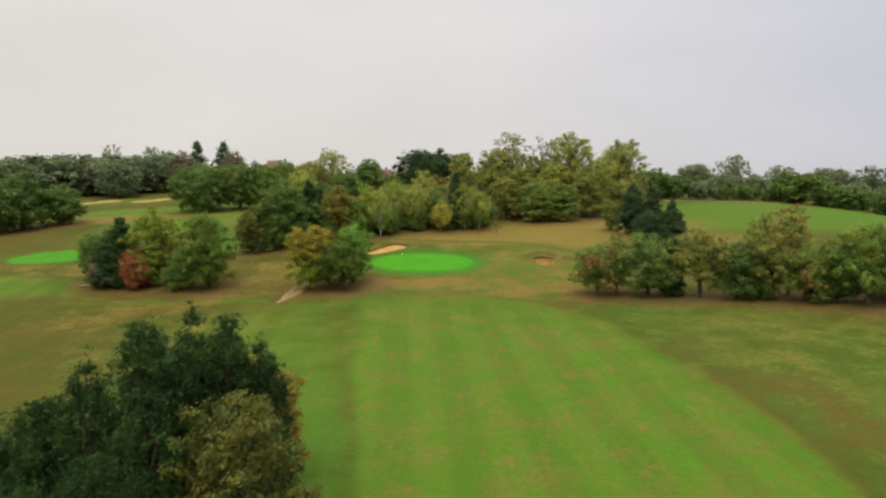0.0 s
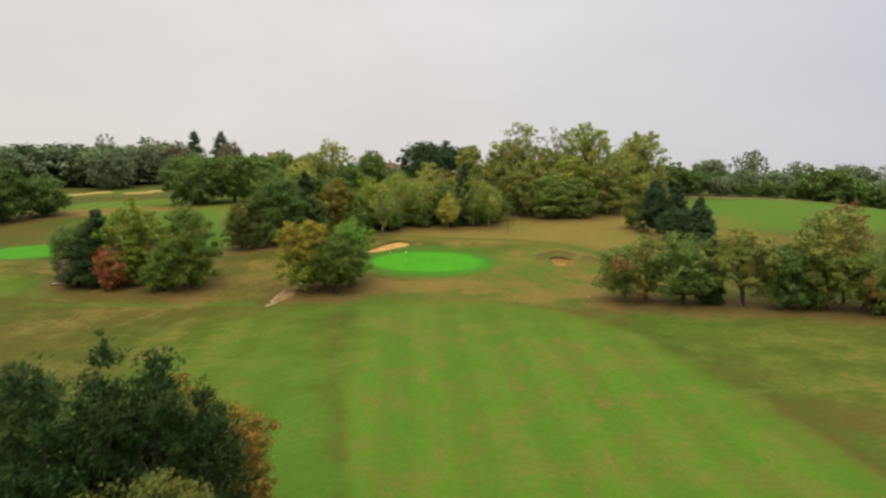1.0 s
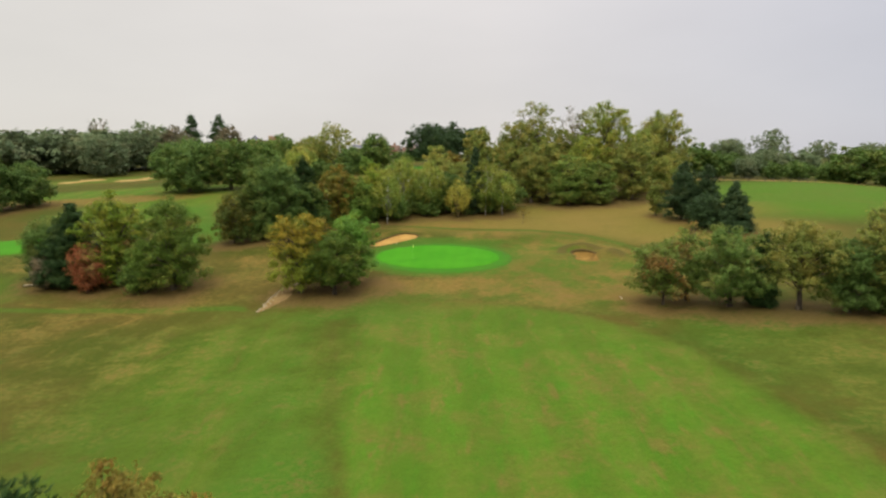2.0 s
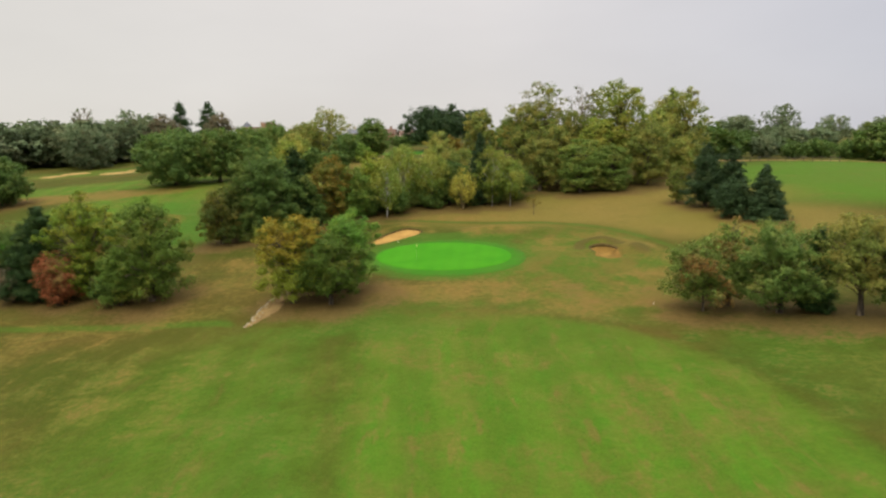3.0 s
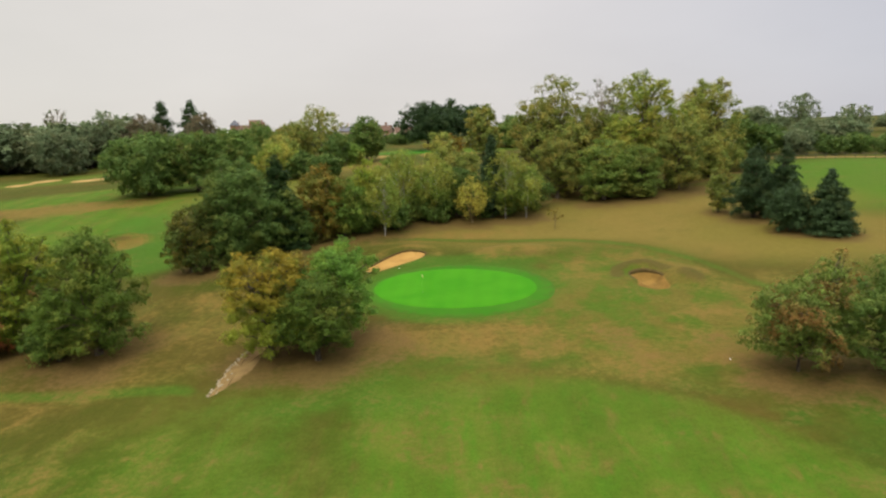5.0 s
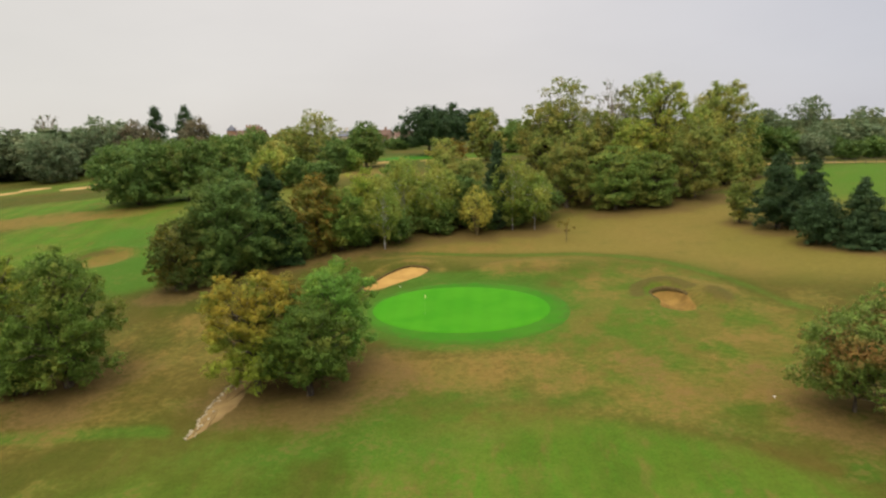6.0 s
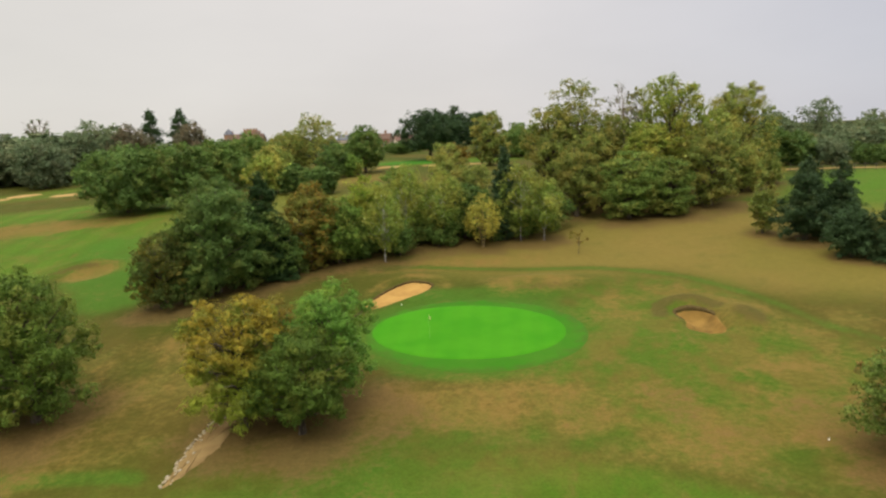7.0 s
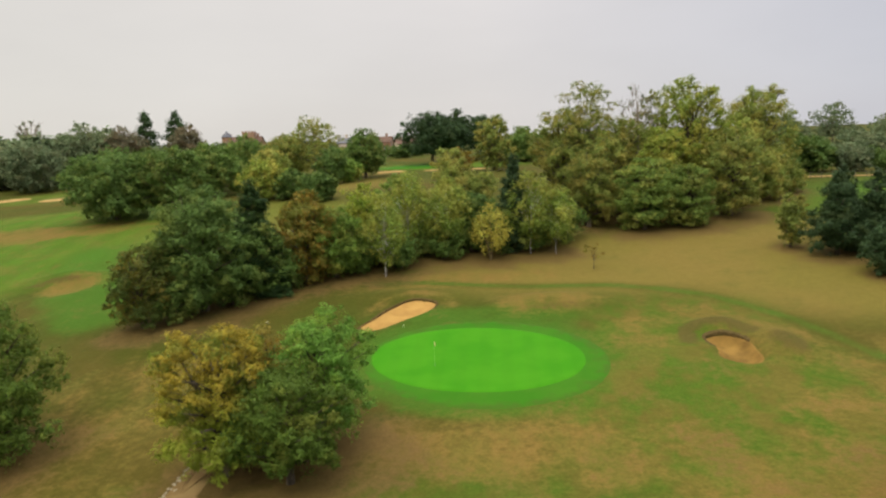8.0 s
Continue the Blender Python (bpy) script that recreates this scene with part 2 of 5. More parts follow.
def ground_material():
    """Golf turf: rough, fairway, lush and bare zones come from the sheet's own fields; their breakup from noise."""
    m, nt, out = material("golf_turf")

    def field(name):
        n = nt.nodes.new("ShaderNodeAttribute")
        n.attribute_name = name
        return n.outputs["Fac"]

    broad = noise_of(nt, 0.055, 5.0, 0.6)
    mid = noise_of(nt, 0.22, 5.0, 0.62)
    blot = noise_of(nt, 0.5, 4.0, 0.65, (1.0, 0.42, 1.0))
    fine = noise_of(nt, 5.0, 4.0, 0.7)
    grit = noise_of(nt, 1.6, 4.0, 0.7)
    rough = mixed(nt, (0.0363, 0.0444, 0.0049), (0.0568, 0.0453, 0.0081), spread(nt, broad, 0.40, 0.62))
    rough = mixed(nt, rough, (0.0294, 0.0481, 0.0047), spread(nt, mid, 0.48, 0.72))
    swath = noise_of(nt, 0.42, 4.0, 0.6, (1.0, 0.16, 1.0), -0.12)
    rough = mixed(nt, rough, (0.0725, 0.0509, 0.0119), times(nt, spread(nt, swath, 0.48, 0.78), 0.30))
    rough = mixed(nt, rough, (0.0960, 0.0629, 0.0176), times(nt, spread(nt, blot, 0.50, 0.80), 0.22))
    fair = mixed(nt, (0.0450, 0.0855, 0.0063), (0.0600, 0.0815, 0.0093), spread(nt, mid, 0.40, 0.60))
    streak = noise_of(nt, 0.9, 5.0, 0.7, (1.0, 0.22, 1.0), -0.06)
    fair = mixed(nt, fair, (0.0365, 0.0945, 0.0056), times(nt, spread(nt, streak, 0.42, 0.70), 0.7))
    fair = mixed(nt, fair, (0.0893, 0.0793, 0.0171), times(nt, spread(nt, blot, 0.54, 0.74), 0.38))
    worn = noise_of(nt, 0.75, 4.0, 0.6, (1.0, 0.28, 1.0), 0.05)
    fair = mixed(nt, fair, (0.0984, 0.0764, 0.0171), times(nt, spread(nt, worn, 0.56, 0.70), 0.6))
    wv = nt.nodes.new("ShaderNodeTexWave")
    tc = nt.nodes.new("ShaderNodeTexCoord")
    mp = node(nt, "ShaderNodeMapping", [("Vector", tc.outputs["Object"])], Rotation=(0, 0, -0.06))
    nt.links.new(mp.outputs[0], wv.inputs["Vector"])
    wv.inputs["Scale"].default_value, wv.inputs["Distortion"].default_value = 0.055, 0.8
    mow = spread(nt, wv.outputs[1], 0.25, 0.75, 0.95, 1.05)
    fair = node(nt, "ShaderNodeHueSaturation", [("Color", fair), ("Value", mow)]).outputs[0]
    edge = times(nt, spread(nt, mid, 0.3, 0.7, -0.13, 0.13), field("fairway"), "ADD")
    c = mixed(nt, rough, fair, spread(nt, edge, 0.15, 0.85))
    meadow = mixed(nt, (0.0430, 0.0860, 0.0064), (0.0480, 0.0840, 0.0080), spread(nt, broad, 0.38, 0.62))
    c = mixed(nt, c, meadow, field("meadow"))
    c = mixed(nt, c, (0.0270, 0.0500, 0.0050), spread(nt, times(nt, spread(nt, mid, 0.3, 0.7, -0.14, 0.14), field("edge_and_vignette"), "ADD"), 0.12, 1.0, 0.0, 0.8))
    lush = times(nt, spread(nt, mid, 0.3, 0.7, -0.16, 0.16), field("lush"), "ADD")
    c = mixed(nt, c, (0.0331, 0.0842, 0.0068), spread(nt, lush, 0.25, 1.0, 0.0, 0.8))
    hay = mixed(nt, (0.0980, 0.0800, 0.0155), (0.1120, 0.0820, 0.0185), spread(nt, broad, 0.38, 0.62))
    hay = mixed(nt, hay, (0.0800, 0.0760, 0.0130), times(nt, spread(nt, mid, 0.48, 0.70), 0.6))
    c = mixed(nt, c, hay, field("hay"))
    tuft = noise_of(nt, 0.34, 4.0, 0.6, (1.0, 0.7, 1.0))
    apron = mixed(nt, (0.0430, 0.0760, 0.0066), (0.0870, 0.0705, 0.0132), spread(nt, tuft, 0.38, 0.62))
    c = mixed(nt, c, apron, field("apron"))
    dry = times(nt, spread(nt, mid, 0.3, 0.7, -0.3, 0.3), field("dry"), "ADD")
    drycol = mixed(nt, (0.1240, 0.0790, 0.0190), (0.0960, 0.0760, 0.0150), spread(nt, blot, 0.34, 0.64))
    c = mixed(nt, c, drycol, spread(nt, times(nt, dry, spread(nt, grit, 0.3, 0.7, -0.18, 0.18), "ADD"), 0.10, 1.0, 0.0, 0.95))
    bare = times(nt, times(nt, spread(nt, grit, 0.3, 0.7, -0.25, 0.25), spread(nt, mid, 0.3, 0.7, -0.35, 0.35), "ADD"), field("litter"), "ADD")
    c = mixed(nt, c, (0.0840, 0.0530, 0.0175), spread(nt, bare, 0.15, 1.0, 0.0, 0.80))
    c = mixed(nt, c, (0.0600, 0.0470, 0.0120), spread(nt, times(nt, spread(nt, grit, 0.3, 0.7, -0.3, 0.3), field("heath_shade"), "ADD"), 0.2, 0.9, 0.0, 0.85))
    hs = node(nt, "ShaderNodeHueSaturation", [("Color", c), ("Value", spread(nt, fine, 0.25, 0.75, 0.87, 1.13))])
    hs2 = node(nt, "ShaderNodeHueSaturation", [("Color", hs.outputs[0]), ("Value", spread(nt, grit, 0.25, 0.75, 0.91, 1.09))])
    bump = node(nt, "ShaderNodeBump", [("Height", times(nt, fine, grit, "ADD"))], Strength=0.35, Distance=0.12)
    b = node(nt, "ShaderNodeBsdfPrincipled", [("Base Color", hs2.outputs[0]), ("Normal", bump.outputs[0])], Roughness=0.95)
    b.inputs["Specular IOR Level"].default_value = 0.05
    b.inputs["Sheen Weight"].default_value, b.inputs["Sheen Roughness"].default_value = 0.22, 0.45
    nt.links.new(hs2.outputs[0], b.inputs["Sheen Tint"])
    nt.links.new(b.outputs[0], out.inputs[0])
    return m


# ---- the lie of the land ----
NEAR_HILLS = [-1.21, 0.25, 0.45, 0.05, -0.77, -0.48, -0.73, -0.33, 0.26, 0.08, -1.23, -1.29, -0.98, -0.47, 0.17, -1.82, 0.54, -0.07, -0.89, -0.36, -0.65, 0.32, -1.21, -0.83, 0.08]
FAR_HILLS = [-1.27, -3.12, -2.11, -1.31, -0.61, -0.29, 0.6, 2.66, 3.71, 2.45, -0.31, 0.56, 1.01, -0.11, 1.79, 1.89, 1.24, 5.02, 0.42, 4.72, -4.34, 1.63]
HILLS = [(x, y, 34.0) for y in (20, 56, 92, 124, 156) for x in (-66, -32, 2, 36, 70)]
HILLS += [(x, y, 75.0) for y in (-30, 200, 290, 400) for x in (-200, -110, -20, 70, 170)] + [(-150, 100, 75.0), (160, 100, 75.0)]


def closed_curve(points, steps=10):
    """A smooth closed outline through a few corner points."""
    p = np.array(points, float)
    out = []
    n = len(p)
    for i in range(n):
        a, b, c, d = p[i - 1], p[i], p[(i + 1) % n], p[(i + 2) % n]
        for k in range(steps):
            t = k / steps
            out.append(0.5 * (2 * b + (c - a) * t + (2 * a - 5 * b + 4 * c - d) * t * t + (3 * b - a - 3 * c + d) * t ** 3))
    return np.array(out)


def inside_distance(x, y, outline):
    """Signed distance to a closed outline, positive inside."""
    x, y = np.asarray(x, float), np.asarray(y, float)
    best = np.full(x.shape, 1e9)
    inn = np.zeros(x.shape, bool)
    for i in range(len(outline)):
        (ax, ay), (bx, by) = outline[i - 1], outline[i]
        dx, dy = bx - ax, by - ay
        t = np.clip(((x - ax) * dx + (y - ay) * dy) / (dx * dx + dy * dy + 1e-9), 0, 1)
        best = np.minimum(best, np.hypot(x - ax - t * dx, y - ay - t * dy))
        cross = (ay > y) != (by > y)
        inn ^= cross & (x < (bx - ax) * (y - ay) / (by - ay + 1e-12) + ax)
    return np.where(inn, best, -best)


def smooth(v, lo, hi):
    t = np.clip((v - lo) / (hi - lo), 0, 1)
    return t * t * (3 - 2 * t)


GREEN_LINE = closed_curve([(5.8, 126.9), (5.3, 130.6), (2.1, 134.0), (-3.0, 135.8), (-8.3, 135.5), (-12.0, 133.1), (-13.0, 129.6), (-11.4, 126.1), (-8.0, 123.4), (-3.7, 122.1), (0.6, 122.2), (4.1, 123.9)])
COLLAR_LINE = closed_curve([(7.6, 125.8), (7.2, 130.6), (3.7, 135.1), (-2.1, 137.5), (-8.3, 136.8), (-12.5, 133.4), (-13.5, 128.8), (-11.7, 124.3), (-7.8, 121.0), (-3.2, 119.4), (1.5, 119.8), (5.4, 121.9)])
BUNKER_A = closed_curve([(-14.7, 137.7), (-13.6, 139.6), (-12.0, 142.4), (-9.7, 144.2), (-7.3, 143.6), (-7.6, 141.8), (-10.2, 139.2), (-12.4, 137.3), (-13.8, 136.8)])
BUNKER_B = closed_curve([(16.7, 130.6), (18.2, 131.1), (19.6, 130.6), (20.2, 129.2), (20.1, 127.4), (20.0, 125.8), (19.0, 124.9), (17.6, 125.4), (16.7, 127.0), (17.1, 128.6)])


def land(x, y):
    """Height of the ground in metres."""
    x, y = np.asarray(x, float), np.asarray(y, float)
    z = np.broadcast_to(7.0 + 0.0262 * (np.minimum(y, 300) + 60 * np.tanh(np.maximum(y - 300, 0) / 60)) * (y > -60) - 1.57 * (y <= -60), np.broadcast(x, y).shape).copy()
    for (hx, hy, r), w in zip(HILLS, NEAR_HILLS + FAR_HILLS):
        z = z + w * np.exp(-((x - hx) ** 2 + (y - hy) ** 2) / (2 * r * r))
    z = z - 6.0 * np.exp(-((x - 150) / 38) ** 2 - ((y - 195) / 60) ** 2)
    # raised rims behind the bunkers, mounds in the rough, and the hollows
    for mx, my, h, rx, ry in ((-10.5, 146.0, 0.5, 5.0, 2.2), (18.6, 133.0, 0.85, 3.0, 1.5), (22.6, 128.6, 0.8, 1.8, 3.0), (5.0, 141.6, 0.9, 5.5, 2.6), (-56.4, 163.4, 1.2, 4.6, 1.6), (-55.6, 159.0, -0.5, 3.6, 2.0), (-25.5, 109.0, -0.5, 1.2, 4.0)):
        z = z + h * np.exp(-((x - mx) / rx) ** 2 - ((y - my) / ry) ** 2)
    for line, depth in ((BUNKER_A, 0.45), (BUNKER_B, 0.85)):
        c = line.mean(0)
        near = (np.abs(x - c[0]) < 9) & (np.abs(y - c[1]) < 9)
        if near.any():
            xx, yy = np.broadcast_to(x, z.shape)[near], np.broadcast_to(y, z.shape)[near]
            z[near] -= depth * smooth(inside_distance(xx, yy, line), -0.45, 1.0)
    return z


def ground_z(x, y):
    return float(land(np.array([x]), np.array([y]))[0])


# ---- what grows where: kind, x, y, height, width ----
NEAR_CLUMP = [
    ("pine", -14.0, 34.8, 14.7, 4.8), ("pine", -12.4, 36.7, 14.6, 4.4), ("pine", -10.7, 37.6, 14.2, 4.8), ("pine", -9.0, 38.0, 12.6, 3.8),
    ("pine", -16.9, 35.0, 12.7, 4.4), ("pine", -19.2, 35.0, 11.0, 4.8), ("russet_oak", -10.9, 48.4, 8.6, 4.8), ("russet_oak", -13.4, 47.4, 10.6, 5.0), ("mixed_oak", -9.2, 34.0, 11.3, 6.8), ("pine", -15.2, 32.4, 8.6, 6.5), ("pine", -22.6, 34.6, 10.2, 5.4), ("pine", -19.4, 31.8, 8.0, 6.0),
]
MIDDLE_OAKS = [("gold_oak", -20.7, 113.2, 10.3, 8.4), ("peak_oak", -14.4, 115.8, 9.9, 7.3), ("front_oak", -16.1, 111.8, 7.9, 7.9), ("russet", -18.2, 116.2, 9.0, 4.0)]
EAST_ROW = [
    ("mixed_thin", 22.6, 102.6, 7.4, 7.4), ("row_oak", 29.3, 100.6, 8.8, 9.0), ("olive", 35.8, 98.4, 9.7, 8.6), ("dark_oak", 40.0, 96.4, 7.7, 6.9),
    ("row_rust", 44.6, 96.0, 11.7, 9.0), ("brown_thin", 47.9, 93.6, 8.2, 8.4), ("dark_oak", 51.2, 92.0, 7.4, 6.5), ("row_green", 54.4, 90.6, 10.6, 9.8), ("red_top", 47.6, 97.6, 12.4, 4.6),
    ("dark_oak", 59.4, 93.0, 10.0, 9.0), ("brown_thin", 25.6, 103.8, 9.0, 4.6), ("spruce", 32.6, 100.4, 7.8, 3.4),
]
WEST_CLUMP = [
    ("grey_green", -59.2, 124.7, 9.5, 9.2), ("spruce", -55.0, 122.4, 11.6, 8.8), ("plum_shrub", -58.3, 121.0, 5.0, 5.0), ("red_shrub", -51.0, 118.4, 6.6, 4.8),
    ("lime", -48.6, 121.4, 13.3, 8.8), ("clump_oak", -38.9, 117.6, 12.6, 10.4), ("green_oak", -42.4, 116.8, 7.2, 5.4), ("brown_thin", -45.6, 121.2, 7.0, 4.2),
]
WOOD_EDGE = [
    ("mixed_oak", -38.0, 142.2, 9.0, 6.6), ("dark_oak", -32.6, 145.8, 13.8, 11.2), ("spruce", -28.0, 150.8, 12.4, 7.8), ("soft_oak", -27.8, 150.0, 8.6, 8.0),
    ("russet_top", -22.5, 153.8, 10.8, 8.4), ("green_oak", -19.4, 154.7, 8.6, 7.8), ("birch", -13.3, 153.6, 10.1, 5.6), ("lime", -16.4, 159.0, 10.4, 6.4),
    ("birch", -10.8, 160.3, 11.2, 7.0), ("birch", -5.8, 161.2, 10.2, 7.8), ("olive_green", -5.1, 185.0, 11.1, 7.3), ("yellow_birch", -0.4, 158.6, 7.0, 6.2),
    ("cypress", 2.9, 161.6, 12.6, 3.7), ("birch", 4.9, 160.6, 10.6, 6.6), ("birch", 8.1, 160.2, 8.4, 5.8), ("olive_green", -1.4, 178.0, 8.4, 7.7), ("green_oak", -12.5, 170.0, 9.6, 8.0),
    ("dark_oak", -2.6, 163.6, 8.0, 7.0),
]
TALL_GROUP = [
    ("olive_tall", 13.0, 185.0, 16.4, 11.5), ("open_tall", 17.5, 187.0, 20.0, 11.5), ("bare", 24.9, 186.0, 19.2, 8.0), ("open_tall", 28.0, 187.0, 18.4, 6.4),
    ("sunny_tall", 32.6, 181.5, 20.3, 12.5), ("olive_tall", 47.0, 193.0, 17.8, 14.0), ("olive_green", 15.0, 173.6, 11.6, 8.6), ("layered", 22.2, 170.2, 10.4, 10.4),
    ("layered", 28.4, 170.6, 9.0, 8.8), ("olive_green", 36.2, 175.4, 13.0, 10.8), ("olive_green", 45.0, 184.6, 8.0, 8.4), ("olive_green", 50.8, 190.0, 5.0, 6.6), ("olive_tall", 22.0, 182.0, 15.0, 10.0), ("olive_tall", 18.5, 179.0, 13.0, 8.0), ("sunny", 27.0, 178.0, 13.5, 9.0), ("olive_green", 40.5, 184.0, 14.0, 9.5),
]
EAST_PINES = [("dark_pine", 40.0, 152.6, 10.2, 7.2), ("slope_pine", 44.4, 152.8, 9.4, 6.2), ("slope_pine", 45.2, 141.6, 8.2, 6.4), ("dark_pine", 41.2, 144.0, 6.4, 5.6), ("olive_green", 36.6, 157.0, 6.6, 3.6)]
WEST_HILL = [
    ("dark_oak", -69.0, 205.6, 13.7, 18.6), ("soft_oak", -58.4, 206.0, 12.9, 15.0), ("soft_oak", -57.6, 229.0, 11.8, 13.2), ("sunny", -43.1, 217.0, 8.4, 10.7),
    ("soft_oak", -54.8, 245.0, 12.7, 12.9), ("thin_olive", -41.8, 265.0, 16.4, 15.5), ("soft_oak", -26.3, 252.0, 12.3, 12.0), ("green_oak", -29.6, 243.0, 5.6, 7.4), ("dark_oak", -31.2, 209.5, 5.6, 7.8),
    ("dark_oak", -33.0, 240.0, 8.4, 7.5), ("olive_green", -50.9, 270.0, 11.6, 14.6), ("dark_oak", -37.5, 215.0, 6.0, 8.0), ("olive", -47.0, 236.0, 9.5, 10.0), ("dark_oak", -63.0, 238.0, 10.5, 10.0),
]
WEST_EDGE = [("peak_dark", -105.4, 180.0, 14.6, 13.0), ("dark_oak", -101.0, 188.4, 10.4, 12.0), ("dark_oak", -110.5, 174.0, 13.8, 14.0), ("dark_oak", -116.0, 182.0, 14.5, 14.0)]
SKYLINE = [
    ("slim_conifer", -111.9, 325.0, 21.6, 8.4), ("slim_conifer", -94.1, 307.0, 20.0, 8.2), ("far_purple", -85.2, 290.0, 16.0, 13.4), ("far_hazed_thin", -121.0, 300.0, 19.1, 15.2),
    ("far_purple", -108.5, 300.0, 17.0, 13.9), ("bare", -139.0, 300.0, 20.5, 10.6), ("far_hazed", -124.6, 276.0, 14.4, 18.0), ("cedar", -10.0, 290.0, 15.8, 18.0), ("cedar", -2.2, 300.0, 16.3, 10.5),
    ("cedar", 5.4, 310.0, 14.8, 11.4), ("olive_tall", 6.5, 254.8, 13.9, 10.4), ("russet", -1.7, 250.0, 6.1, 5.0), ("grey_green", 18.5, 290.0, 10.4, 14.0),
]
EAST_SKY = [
    ("far_hazed_thin", 128.7, 322.0, 15.0, 15.0), ("far_hazed", 112.5, 326.0, 11.0, 17.0), ("far_hazed_thin", 152.4, 330.0, 10.4, 12.0), ("far_hazed", 170.3, 320.0, 9.6, 20.0), ("far_hazed_thin", 184.0, 310.0, 11.0, 14.0),
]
UNDERGROWTH = [
    ("undergrowth", -34.8, 143.6, 4.0, 6.0), ("undergrowth", -30.0, 147.2, 4.2, 6.0), ("undergrowth", -25.0, 151.4, 4.4, 6.0), ("undergrowth", -20.6, 157.0, 4.6, 7.0), ("undergrowth", -16.0, 158.0, 4.2, 6.0),
    ("undergrowth", -9.0, 163.8, 5.0, 7.0), ("undergrowth", -3.6, 164.0, 5.0, 7.0), ("undergrowth", 2.0, 163.8, 5.4, 6.0), ("undergrowth", 6.6, 163.4, 5.0, 6.0), ("undergrowth", -14.0, 164.0, 6.0, 8.0), ("undergrowth", 9.6, 166.0, 6.0, 7.0),
    ("undergrowth", -11.6, 156.8, 4.6, 5.0), ("undergrowth", -6.4, 160.0, 5.2, 5.4), ("undergrowth", -17.6, 155.4, 4.4, 5.0), ("undergrowth", 5.4, 162.0, 5.2, 5.4), ("undergrowth", 1.0, 161.6, 4.6, 5.0),
    ("undergrowth", 42.6, 95.8, 3.4, 4.6), ("undergrowth", 49.4, 93.0, 3.6, 5.0), ("undergrowth", -54.0, 122.0, 4.0, 5.4), ("undergrowth", -43.6, 117.0, 4.2, 5.0),
]
NEAR_TREES = NEAR_CLUMP + MIDDLE_OAKS + EAST_ROW + WEST_CLUMP + WOOD_EDGE + TALL_GROUP + EAST_PINES + WEST_HILL + WEST_EDGE


# ---- the ground: one sheet, finest round the putting green ----
def steps_between(stops):
    """Coordinates with the given spacing over each stretch: (from, to, spacing)."""
    out = []
    for a, b, d in stops:
        out += list(np.arange(a, b, d))
    return np.array(out + [stops[-1][1]])


def mesh_of(name, verts, faces, mat, smooth_shaded=True):
    me = bpy.data.meshes.new(name)
    me.from_pydata(verts, [], faces)
    me.materials.append(mat)
    if smooth_shaded:
        me.polygons.foreach_set("use_smooth", [True] * len(me.polygons))
    me.update()
    return me


def part(name, me, parent, label=""):
    ob = new(name, me)
    ob.parent = parent
    return tagged(ob, label)


FAIRWAY = closed_curve([(-4.6, 40), (-6.5, 57.6), (-9.6, 73.6), (-13.2, 87), (-14.5, 97), (-10.5, 105), (-5, 107.2), (2.0, 106.4), (9.0, 103.0), (16.2, 97), (20.9, 88.5), (24.3, 75.3), (26.3, 61.8), (27, 51), (26.5, 40), (25, 20), (18, -10), (4, -10), (-2, 20)])


def ellipse_mask(x, y, cx, cy, rx, ry, turn=0.0, soft=0.5):
    a = radians(turn)
    u = ((x - cx) * math.cos(a) + (y - cy) * math.sin(a)) / rx
    v = (-(x - cx) * math.sin(a) + (y - cy) * math.cos(a)) / ry
    return 1 - smooth(np.hypot(u, v), 1 - soft, 1 + soft)


def band_mask(x, y, points, half, soft):
    best = np.full(x.shape, 1e9)
    for (ax, ay), (bx, by) in zip(points, points[1:]):
        dx, dy = bx - ax, by - ay
        t = np.clip(((x - ax) * dx + (y - ay) * dy) / (dx * dx + dy * dy), 0, 1)
        best = np.minimum(best, np.hypot(x - ax - t * dx, y - ay - t * dy))
    return 1 - smooth(best, half - soft, half + soft)


